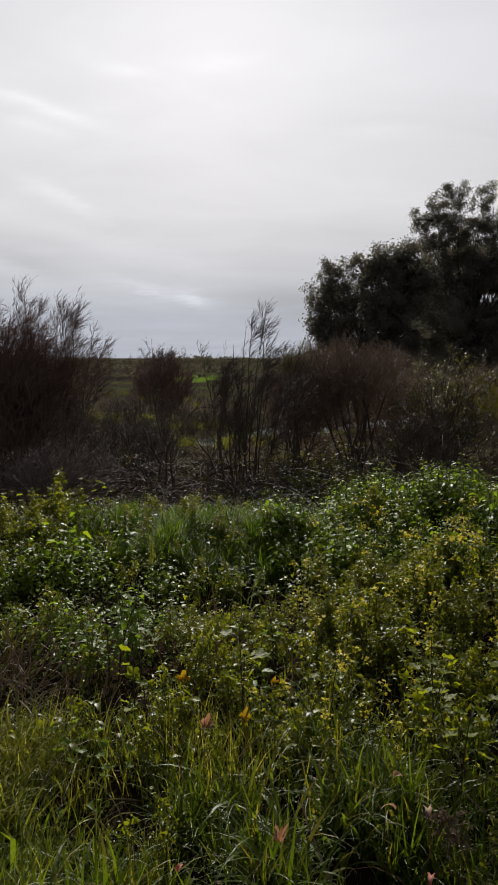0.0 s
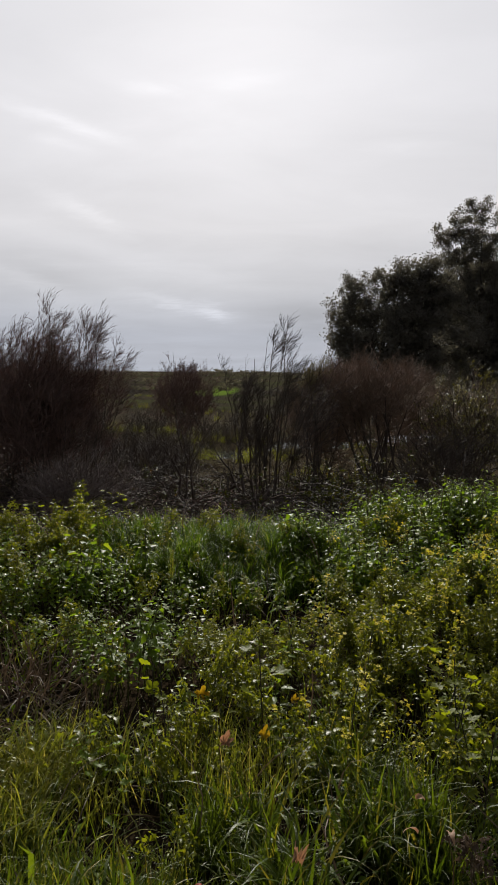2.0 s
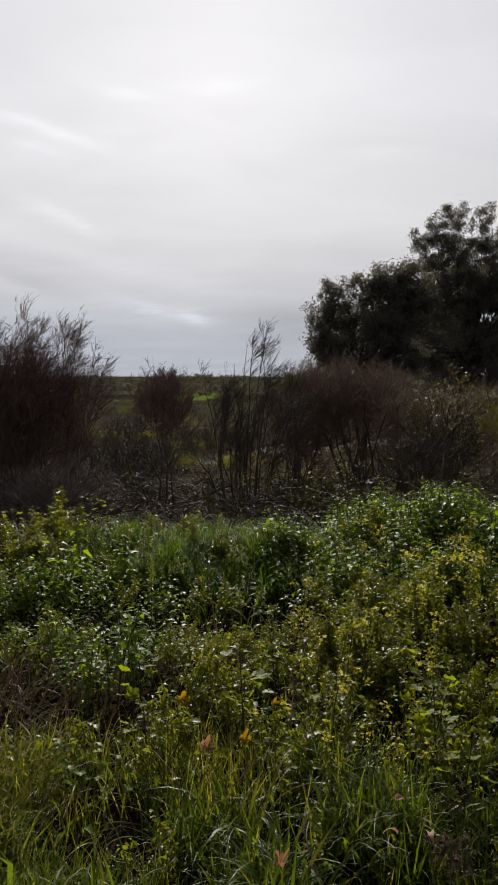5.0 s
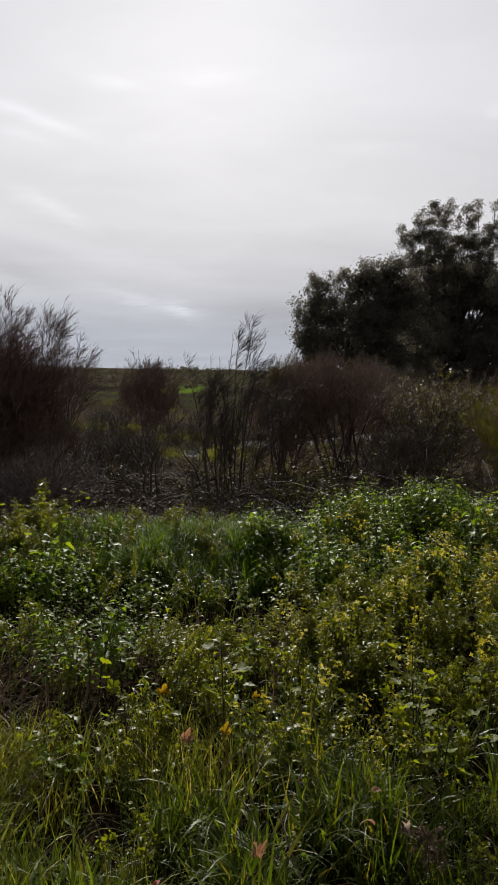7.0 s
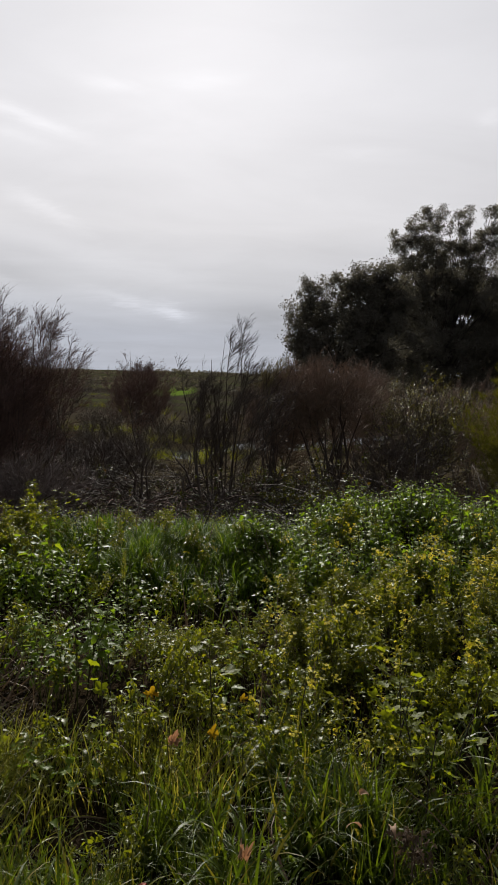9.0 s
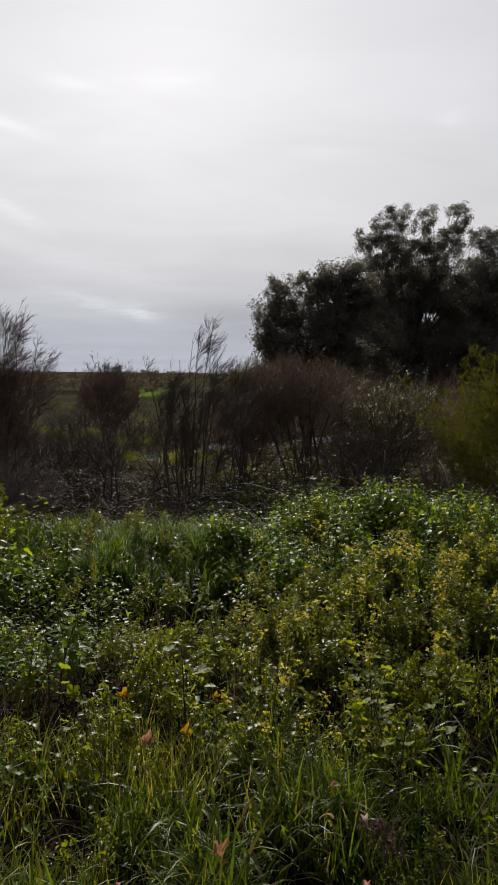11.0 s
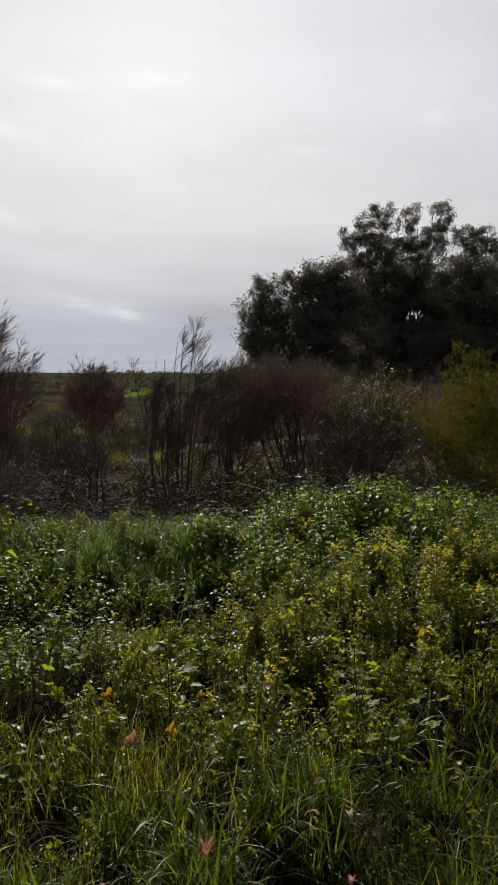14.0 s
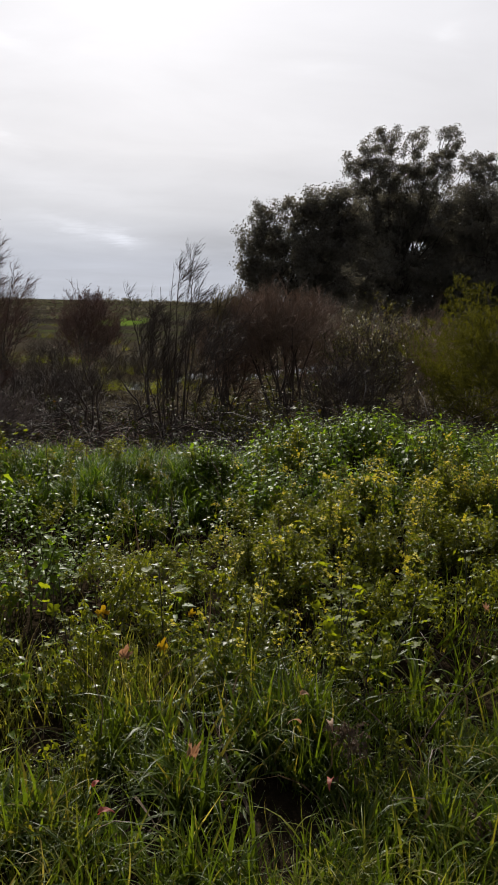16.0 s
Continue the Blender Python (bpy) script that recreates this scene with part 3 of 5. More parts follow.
    part("crown", scatter_mix(rng, [gum_spray(rng) for _ in range(5)], P, None, 0.5, (0.7, 1.3), np.where(inner[where], 2.05, 1.0) * coarse), [M_GUM], root, "dense dark green hanging leaves", "stuff")
    return root


gum_tree(11, (6.6, 38.0), [(4.65, 4.9, 1.65, 2.2), (4.9, 6.4, 0.75, 0.64), (6.8, 6.4, 1.39, 1.39), (8.2, 6.7, 1.39, 1.28), (9.2, 6.2, 1.39, 1.71), (6.6, 3.2, 2.89, 2.78), (4.4, 2.9, 1.3, 2.3), (9.2, 3.6, 2.35, 2.78), (7.6, 4.6, 2.14, 2.35)],
         "broad dark green gum tree with a rounded crown")
gum_tree(12, (13.2, 42.0), [(11.6, 9.3, 1.1, 1.2), (12.5, 11.15, 0.95, 0.95), (11.35, 10.6, 0.85, 0.75), (10.5, 9.7, 0.75, 0.95), (12.1, 9.9, 1.0, 0.8), (11.3, 8.5, 1.0, 0.9), (12.6, 8.2, 1.2, 1.0), (14.15, 11.15, 0.9, 0.95), (13.4, 9.3, 1.25, 1.3), (14.6, 9.4, 1.2, 1.2), (16.2, 11.25, 0.85, 1.0), (15.8, 10.4, 0.7, 0.5), (17.5, 10.2, 0.8, 0.7), (18.8, 10.2, 0.7, 0.7), (10.7, 7.9, 0.9, 1.0), (12.6, 6.6, 2.0, 2.2), (15.4, 8.9, 1.5, 1.3), (15.4, 6.5, 2.4, 2.6), (13.9, 7.2, 1.4, 1.3), (13.4, 3.0, 3.2, 2.9), (10.9, 4.8, 1.4, 2.6)],
         "tall dark gum tree with an open, ragged top", gaps=[(14.3, 5.25, 0.5), (15.2, 11.3, 0.45), (13.35, 11.2, 0.35), (12.0, 10.3, 0.22), (11.0, 9.0, 0.25), (17.0, 10.9, 0.3)])
gum_tree(13, (18.6, 41.0), [(17.5, 9.3, 0.8, 0.8), (18.8, 9.4, 0.7, 0.8), (18.2, 8.0, 1.6, 1.2), (20.4, 8.6, 1.3, 1.4), (18.0, 6.2, 2.3, 2.4), (20.6, 5.8, 2.6, 2.8), (17.6, 2.8, 2.6, 2.9), (21.0, 2.4, 2.6, 2.8)],
         "dark gum tree in dense leaf beside a taller one")
gum_tree(15, (17.0, 47.5), [(11.6, 4.2, 2.6, 4.2), (15.0, 7.4, 2.6, 2.6), (14.0, 3.6, 3.0, 4.0), (18.6, 7.0, 3.0, 2.8), (18.2, 3.2, 3.2, 4.0), (22.2, 6.6, 3.0, 3.2), (22.4, 3.0, 3.2, 4.0)],
         "shadowed gum tree standing behind the others", gaps=[(16.15, 5.7, 0.6)], per_m3=1.5, sprays=11, coarse=2.2)


# ---- bare and leafy bushes on the marsh edge ----
def bush(seed, x, y, low, high, width, label, twig, shoots=200, stems=12, bend=(0.25, 0, 0.1), shoot=0.55, sub=5, fine=2, leaves=None, leaf_count=0, lean=0.0, flat=0.8, tips=0.0, thick=0.02):
    """A many-stemmed bush. Its crown fills an egg from the height low to high; tips: how many long shoots stand out of its top."""
    rng = rng_of(seed)
    z = float(land(x, y)) - 0.05
    base = np.array([x, y, z])
    root = tagged(new("bush"), label, "bush", "bushes on the marsh edge")
    root.location = base
    hw, hh, mid = width / 2, (high - low) / 2, (high + low) / 2 - z

    def inside(count, shell):
        u = rng.normal(0, 1, (count, 3))
        u /= np.linalg.norm(u, axis=1, keepdims=True)
        u *= rng.uniform(0.0, 1.0, (count, 1)) ** shell
        u *= 0.82 + 0.18 * np.sin(u[:, :1] * 7 + seed) * np.sin(u[:, 2:] * 6 + 2 * seed)
        return np.array([lean, 0, mid]) + u * np.array([hw, hw * flat, hh])

    a = rng.uniform(0, 6.28, stems)
    start = np.stack([np.cos(a), np.sin(a), np.zeros(stems)], 1) * rng.uniform(0.02, 0.14, (stems, 1)) * width
    end = inside(stems, 0.5) + np.array([0, 0, hh * 0.25])
    g = np.linspace(0, 1, 8)[None, :, None]
    P0 = start[:, None] + (end - start)[:, None] * g
    P0 += np.sin(np.pi * g) * rng.normal(0, 0.07, (stems, 1, 3)) * hh
    P0[:, 1:] += rng.normal(0, 0.018, (stems, 7, 3))
    R0 = rng.uniform(0.6, 1.2, (stems, 1)) * thick * np.linspace(1, 0.3, 8)[None]
    for k in range(stems):
        part("stem", tubes(P0[k:k + 1], R0[k:k + 1], 6), [M_TWIG], root)
    # branches from the stems to all over the crown, a shoot at each end
    C = inside(shoots, 0.42)
    C[:, 2] = np.maximum(C[:, 2], 0.15)
    nodes, rad = P0[:, 2:].reshape(-1, 3), R0[:, 2:].ravel()
    d2 = ((C[:, None] - nodes[None]) ** 2).sum(-1) + 0.6 * np.maximum(nodes[None, :, 2] - C[:, None, 2] + 0.15, 0)
    near = np.argmin(d2, axis=1)
    g = np.linspace(0, 1, 5)[None, :, None]
    P1 = nodes[near][:, None] + (C - nodes[near])[:, None] * g + np.sin(np.pi * g) * rng.normal(0, 0.05, (shoots, 1, 3))
    R1 = np.minimum(rad[near] * 0.6, 0.008)[:, None] * np.linspace(1, 0.45, 5)[None]
    d = C - np.array([lean * 0.5, 0, mid - hh * 1.4])
    d /= np.linalg.norm(d, axis=1, keepdims=True)
    d += rng.normal(0, 0.25, d.shape)
    length = shoot * rng.uniform(0.6, 1.3, shoots)
    if tips:
        length *= 1 + tips * (rng.uniform(0, 1, shoots) < 0.25) * (C[:, 2] > mid)
    P2, R2 = run_out(rng, C, d, length, np.full(shoots, 0.0055), 5, bend, 0.18, 0.3)
    P3, R3 = sprout(rng, P2, R2, sub, (shoot * 0.35, shoot * 0.8), 0.6, 0.0, 0.95, bend, 3, 0.2, 0.8, 0.004)
    P4, R4 = sprout(rng, P3, R3, fine, (shoot * 0.2, shoot * 0.45), 0.6, 0.1, 1.0, bend, 2, 0.2, 0.8, 0.0032)
    part("crown", join([slivers(rng, P1, R1), slivers(rng, P2, R2), slivers(rng, P3, R3), slivers(rng, P4, R4)]), [twig], root, "", "stuff")
    if leaves:
        which = rng.integers(0, len(P3), leaf_count)
        at, _, _ = along(P3, R3, which, rng.uniform(0.1, 1, leaf_count))
        r = turns(rng.uniform(0, 6.28, leaf_count), rng.uniform(-0.9, 0.6, leaf_count), rng.uniform(-0.5, 0.5, leaf_count))
        part("foliage", scatter(leaf(0.044, 0.021, 0.2, 0.4, 0, 2), at, r, rng.uniform(0.6, 1.3, leaf_count)), [leaves], root, "small olive leaves", "stuff")
    return root


def plume_shrub(seed, y, stems, label, twig, wind=(0.5, 0, 0.5), branches=9, twigs=6, fine=4, reach=0.6, thick=0.02, spread=0.5, start=0.25, crook=0.028):
    """A bare shrub of single crooked stems, each (x at the foot, x and z at its top), with rising branches and fine twigs drawn by the wind."""
    rng = rng_of(seed)
    mid = sum(q[0] for q in stems) / len(stems)
    z = float(land(mid, y)) - 0.05
    base = np.array([mid, y, z])
    root = tagged(new("bush"), label, "bush", "bushes on the marsh edge")
    root.location = base
    g = np.linspace(0, 1, 9)[:, None]
    P0, R0 = [], []
    for x0, x1, z1 in stems:
        a = np.array([x0 - mid, rng.normal(0, 0.15), 0.0])
        b = np.array([x1 - mid, rng.normal(0, 0.3), z1 - z])
        q = a + (b - a) * g + np.sin(np.pi * g) * rng.normal(0, 0.06, 3) * np.array([1, 1, 0])
        q[1:] += np.cumsum(rng.normal(0, crook, (8, 3)), 0)
        P0.append(q)
        R0.append(thick * rng.uniform(0.7, 1.15) * np.linspace(1, 0.2, 9))
    P0, R0 = np.array(P0), np.array(R0)
    for k in range(len(stems)):
        part("stem", tubes(P0[k:k + 1], R0[k:k + 1], 6), [M_TWIG], root)
    P1, R1 = sprout(rng, P0, R0, branches, (reach * 0.4, reach), spread, start, 0.98, (wind[0] * 0.3, 0, 0.4), 5, 0.14, 0.45, 0.004)
    P2, R2 = sprout(rng, np.concatenate([P1, P0[:, 4:]]), np.concatenate([R1, R0[:, 4:] * 0.6]), twigs, (reach * 0.25, reach * 0.75), 0.6, 0.1, 1.0, wind, 5, 0.16, 0.5, 0.0026)
    P3, R3 = sprout(rng, P2, R2, fine, (reach * 0.1, reach * 0.4), 0.6, 0.1, 1.0, wind, 2, 0.15, 0.7, 0.0019)
    part("crown", join([tubes(P1, R1, 4), slivers(rng, P2, R2), slivers(rng, P3, R3)]), [twig], root, "", "stuff")
    return root


bush(21, -3.95, 12.0, -0.6, 2.22, 2.1, "large dense dark brown bush standing in brambles", M_TWIG_DARK, 950, 14, (0.3, 0, 0.2), 0.42)
bush(22, -4.85, 12.8, -0.9, 2.25, 2.4, "dense dark brown bush beside a larger one", M_TWIG_DARK, 760, 12, (0.4, 0, 0.1), 0.5, tips=0.4)
plume_shrub(39, 12.25, [(-3.75, -4.05, 2.1), (-3.7, -3.9, 2.35), (-3.6, -3.75, 2.5), (-3.5, -3.45, 2.2), (-3.45, -3.2, 2.4), (-3.4, -3.05, 2.45), (-3.35, -2.95, 2.1), (-3.3, -2.75, 2.1), (-3.3, -2.6, 1.8), (-3.25, -2.6, 1.4), (-3.6, -3.3, 2.0)],
            "tall bare brown shrub with feathery wind-blown tips", M_TWIG_DARK, (0.5, 0, 0.4), 10, 9, 9, 0.6, 0.016, 0.6, 0.3)
bush(23, -3.05, 24.0, -1.0, 2.0, 2.8, "rounded bare bush standing alone on the marsh", M_TWIG_DARK, 850, 9, (0.15, 0, 0.3), shoot=0.36, thick=0.018, sub=6, fine=3)
plume_shrub(24, 11.5, [(-0.2, -0.5, 1.35), (-0.18, -0.28, 1.65), (-0.1, -0.16, 1.85), (-0.08, -0.04, 2.05), (-0.05, 0.1, 2.25), (0.0, 0.22, 2.2), (0.05, 0.34, 2.1), (0.08, 0.44, 1.95), (0.1, 0.42, 1.65), (0.15, 0.62, 1.35), (-0.1, -0.62, 1.0), (0.2, 0.72, 1.7), (-0.15, -0.72, 1.55), (0.25, 0.5, 0.9), (-0.2, -0.3, 0.8)],
            "slender bare shrub of upright dark stems, tips bent by wind", M_TWIG, (0.75, 0, 0.6), 11, 8, 6, 0.46, 0.02, 0.65, 0.27)
plume_shrub(25, 10.8, [(-0.35, -1.25, 0.75), (-0.45, -0.75, 0.95), (-0.7, -0.38, 0.7), (-1.35, -1.7, 0.7), (-1.3, -1.1, 0.9), (-1.4, -1.35, 1.0), (-1.45, -1.95, 0.55), (-2.35, -2.6, 0.75), (-2.55, -2.75, 0.5)],
            "low bare shrub with spreading crooked branches", M_TWIG, (0.1, 0, 0.3), 9, 7, 6, 0.5, 0.03, 0.8, 0.3, 0.06)
bush(26, 2.3, 14.0, 0.15, 1.72, 2.8, "reddish-brown rounded bush on several dark stems", M_TWIG_RED, 640, 16, (0.1, 0, 0.25), 0.42, 6, 4, lean=-0.25, thick=0.034)
bush(27, 1.2, 15.0, -0.8, 1.6, 2.2, "reddish-brown bush leaning into its neighbour", M_TWIG_RED, 640, 8, (0.15, 0, 0.2), 0.42)
bush(41, 1.0, 14.4, 0.5, 1.72, 1.0, "olive-brown twiggy bush behind a reddish one", M_TWIG_OLIVE, 200, 7, (0.3, 0, 0.3), 0.32, 5, 3)
bush(28, 3.75, 13.0, -0.8, 1.62, 2.3, "olive-brown shrub with small glinting leaves", M_TWIG, 300, 10, (0.1, 0, 0.1), 0.42, 5, 2, M_SHRUB, 9000)
bush(29, 5.9, 16.5, -1.0, 1.5, 2.6, "reddish-brown bare bush behind a leafy shrub", M_TWIG_RED, 380, 9, (0.1, 0, 0.2), 0.5)
bush(30, 5.55, 10.8, -1.1, 2.25, 4.0, "feathery olive-green bush on the bank", M_TWIG_GREEN, 2000, 11, (0.1, 0, 0.15), 0.19, 6, 3)
bush(31, 0.75, 12.5, -0.4, 1.3, 0.9, "thin bare sapling beside a wind-bent shrub", M_TWIG, 50, 6, (0.5, 0, 0.2), 0.5, 4, 2, tips=0.8)
bush(32, 4.4, 17.5, -1.1, 1.4, 3.0, "brown bare bush further out on the marsh", M_TWIG_RED, 260, 9, (0.1, 0, 0), 0.5)
bush(33, -3.1, 19.0, -1.3, -0.5, 2.4, "low grey-brown bare bush on the marsh", M_TWIG, 170, 8, (0.1, 0, 0), 0.42)
bush(34, 1.7, 33.5, -1.2, 0.7, 2.6, "grey-brown bare bush near the stream", M_TWIG, 170, 8, (0.1, 0, 0), 0.5)
bush(40, -2.75, 9.6, -0.8, 0.3, 1.9, "low rounded grey-brown bush on the slope", M_TWIG_GREY, 330, 9, (0.1, 0, 0.1), 0.26, 5, 3)
bush(35, -2.6, 14.5, -0.9, -0.15, 2.0, "low dark bush among the brambles", M_TWIG, 200, 8, (0.1, 0, 0), 0.4)
bush(36, 2.9, 11.6, -0.8, 0.45, 1.9, "low dark tangled bush behind the nettles", M_TWIG, 200, 8, (0.1, 0, 0), 0.4)
bush(37, 3.7, 18.0, -1.1, 1.5, 2.4, "brown bare bush beyond the reddish ones", M_TWIG_RED, 300, 8, (0.1, 0, 0), 0.5)
bush(38, -4.6, 17.0, -1.2, -0.1, 2.4, "low brown bush behind the dense ones", M_TWIG, 170, 8, (0.1, 0, 0), 0.45)
for k, (x, y, h, w) in enumerate([(-13.5, 62, 1.7, 6.0), (-5.5, 56, 1.2, 4.5), (1.5, 64, 1.6, 5.0), (-20.0, 95, 2.2, 9.0), (-3.0, 100, 2.0, 9.0), (5.0, 85, 2.0, 6.0), (-11.5, 36, 1.2, 3.0), (-6.0, 33, 0.9, 2.6), (0.5, 35, 1.0, 3.0)]):
    bush(140 + k, x, y, -1.55, h - 1.5, w, "low brown scrub out on the marsh", M_TWIG, 110, 7, (0.1, 0, 0), 0.6, 5, 2, thick=0.05)


# ---- bramble thicket on the slope ----
def thicket():
    rng = rng_of(41)
    base = sow(rng, 30, 6.6, 13.5)
    N = len(base)
    a = rng.uniform(0, 6.28, N)
    d = np.stack([np.cos(a) * 0.7, np.sin(a) * 0.7, np.ones(N)], 1)
    P, R = run_out(rng, base, d, rng.uniform(0.7, 1.7, N), rng.uniform(0.004, 0.009, N), 6, (0, 0, -1.5), 0.1, 0.4)
    P2, R2 = sprout(rng, P, R, 6, (0.15, 0.5), 0.7, 0.2, 1.0, (0, 0, -0.3), 3, 0.15, 0.6, 0.002)
    thing("bramble_canes", join([slivers(rng, P, R), slivers(rng, P2, R2)]), [M_CANE], "tangled brown bramble canes on the slope", "brambles", "stuff")
    M = 45000
    which = rng.integers(0, len(P2), M)
    at, _, _ = along(P2, R2, which, rng.uniform(0, 1, M))
    keep = rng.uniform(0, 1, M) < 0.03 + 0.6 * np.exp(-((at[:, 0] - 1.5) / 0.9) ** 2 - ((at[:, 1] - 9.0) / 1.6) ** 2) + 0.06 * (hills(at[:, 0], at[:, 1], 1.0, 15) > 0.62)
    at = at[keep] + rng.normal(0, 0.03, (keep.sum(), 3))
    M = len(at)
    r = turns(rng.uniform(0, 6.28, M), rng.uniform(-0.7, 0.5, M), rng.uniform(-0.5, 0.5, M))
    thing("bramble_leaves", scatter(scrap(0.06, 0.04), at, r, rng.uniform(0.6, 1.4, M)), [M_BRAMBLE], "small dark bramble leaves on tangled canes", "brambles", "stuff")


def dead_canes():
    """Long pale dead canes that loop over the thicket."""
    rng = rng_of(46)
    N = 190
    x, y = rng.uniform(-4.2, 0.4, N), rng.uniform(7.4, 11.2, N)
    base = np.stack([x, y, land(x, y)], 1)
    a = rng.uniform(0, 6.28, N)
    d = np.stack([np.cos(a) * 0.6, np.sin(a) * 0.6, np.ones(N)], 1)
    P, R = run_out(rng, base, d, rng.uniform(0.9, 2.0, N), rng.uniform(0.005, 0.010, N), 11, (0, 0, -2.4), 0.09, 0.35)
    P2, R2 = sprout(rng, P, R, 2, (0.2, 0.6), 0.7, 0.2, 0.8, (0, 0, -0.9), 6, 0.1, 0.6, 0.0022)
    thing("dead_canes", join([tubes(P, R, 4), slivers(rng, P2, R2)]), [M_CANE_PALE], "pale dead bramble canes looping over the thicket", "brambles", "stuff")


def bramble_hump():
    """The leafy bramble mound between the nettles and the reddish bushes."""
    rng = rng_of(44)
    N = 150
    xy = rng.normal((1.35, 8.9), (0.75, 0.45), (N, 2))
    base = np.stack([xy[:, 0], xy[:, 1], land(xy[:, 0], xy[:, 1])], 1)
    root = tagged(new("bramble_bush"), "dark leafy bramble mound behind the nettles", "bramble", "")
    root.location = (1.35, 8.9, float(land(1.35, 8.9)))
    a = rng.uniform(0, 6.28, N)
    d = np.stack([np.cos(a) * 0.6, np.sin(a) * 0.6, np.ones(N)], 1)
    P, R = run_out(rng, base - np.array(root.location), d, rng.uniform(0.8, 1.6, N), rng.uniform(0.004, 0.008, N), 7, (0, 0, -1.3), 0.12, 0.4)
    P2, R2 = sprout(rng, P, R, 6, (0.15, 0.4), 0.7, 0.2, 1.0, (0, 0, -0.2), 3, 0.15, 0.6, 0.002)
    part("canework", join([tubes(P, R, 3), slivers(rng, P2, R2)]), [M_CANE], root, "", "stuff")
    M = 9000
    at, _, _ = along(P2, R2, rng.integers(0, len(P2), M), rng.uniform(0, 1, M))
    at = at + rng.normal(0, 0.03, (M, 3))
    r = turns(rng.uniform(0, 6.28, M), rng.uniform(-0.7, 0.5, M), rng.uniform(-0.5, 0.5, M))
    part("foliage", scatter(leaf(0.055, 0.036, 0.25, 0.6, 0, 2), at, r, rng.uniform(0.6, 1.3, M)), [M_BRAMBLE], root, "small dark bramble leaves", "stuff")


thicket()
dead_canes()
bramble_hump()


def tuft(rng, blades, length, width, bow, spread):
    shapes = []
    for _ in range(blades):
        b = blade(rng, rng.uniform(*length), width * rng.uniform(0.7, 1.3), rng.uniform(*bow), 3)
        shapes.append(scatter(b, np.array([[*rng.normal(0, spread, 2), 0]]), turns(rng.uniform(0, 6.28, 1), rng.normal(0, 0.15, 1), np.zeros(1)), np.ones(1)))
    return join(shapes)


def marsh():
    rng = rng_of(42)
    shapes = [tuft(rng, 11, (0.35, 0.8), 0.015, (0.2, 1.6), 0.12) for _ in range(6)]
    p = sow(rng, 4.0, 11.5, 36, lambda x, y: (0.45 + 0.55 * patchy(x, y, 0.35)) * (np.abs(stream_off(x, y) + 1.6) > 2.6) * (np.hypot((x + 7.2) / 3.0, (y - 33) / 2.6) > 1))
    thing("marsh_reeds", scatter_mix(rng, shapes, p, None, 0.15, (0.7, 1.4), 1 - 0.45 * (p[:, 0] > -2.2) * (p[:, 1] < 24.5)), [M_REED], "brown dead reeds and rough grass on the marsh", "reeds", "stuff")
    p = sow(rng, 0.8, 15, 60, lambda x, y: (patchy(x, y, 0.22, 2) > 0.66) * (np.abs(stream_off(x, y)) > 1.3))
    thing("marsh_rushes", scatter_mix(rng, shapes, p, None, 0.15, (0.5, 1.0)), [M_RUSH], "yellow-green rush patches on the marsh", "rushes", "stuff")
    green = np.concatenate([rng.normal((cx, cy), (sx, sy), (k, 2)) for cx, cy, sx, sy, k in ((-2.35, 24.4, 0.22, 0.7, 60), (-0.85, 24.2, 0.22, 1.2, 50), (-2.0, 29.6, 1.3, 0.5, 45), (-6.2, 33.5, 1.7, 0.5, 220), (5.0, 28.6, 0.8, 0.6, 40), (-20, 80, 4.0, 1.2, 70))])
    p = np.stack([green[:, 0], green[:, 1], land(green[:, 0], green[:, 1])], 1)
    thing("bright_rushes", scatter_mix(rng, shapes, p, None, 0.15, (0.4, 0.75)), [M_RUSH], "bright yellow-green rushes by the stream", "rushes", "stuff")
    twiggy = []
    for _ in range(6):
        P, R = run_out(rng, rng.normal(0, 0.12, (7, 3)) * np.array([1, 1, 0]), rng.normal(0, 0.6, (7, 3)) + np.array([0, 0, 1.0]), rng.uniform(0.35, 0.8, 7), np.full(7, 0.008), 4, (0, 0, 0.2), 0.2, 0.4)
        P2, R2 = sprout(rng, P, R, 6, (0.15, 0.4), 0.7, 0.1, 1.0, (0.1, 0, 0.1), 3, 0.2, 0.7, 0.005)
        P3, R3 = sprout(rng, P2, R2, 2, (0.08, 0.2), 0.7, 0.2, 1.0, (0.1, 0, 0.1), 2, 0.2, 0.8, 0.004)
        twiggy.append(join([slivers(rng, P, R), slivers(rng, P2, R2), slivers(rng, P3, R3)]))
    p = sow(rng, 2.2, 13.5, 33, lambda x, y: (0.2 + 0.8 * (hills(x, y, 2.6, 61) > 0.45)) * ((stream_off(x, y) > 0.9) | (x < -2.4)) * (x < 0.15 * y))
    thing("marsh_scrub", scatter_mix(rng, twiggy, p, None, 0.15, (0.7, 1.5)), [M_TWIG], "low grey-brown twiggy scrub covering the marsh", "scrub", "stuff")
    p = sow(rng, 26, 7.8, 12.0, lambda x, y: (x > 1.6) * 1.0)
    thing("dead_stalks", scatter_mix(rng, [tuft(rng, 6, (0.5, 1.1), 0.008, (0.1, 1.6), 0.1) for _ in range(4)], p, None, 0.4, (0.7, 1.2)), [M_STRAW], "pale dead stalks standing in the thicket", "dead grass", "stuff")


marsh()


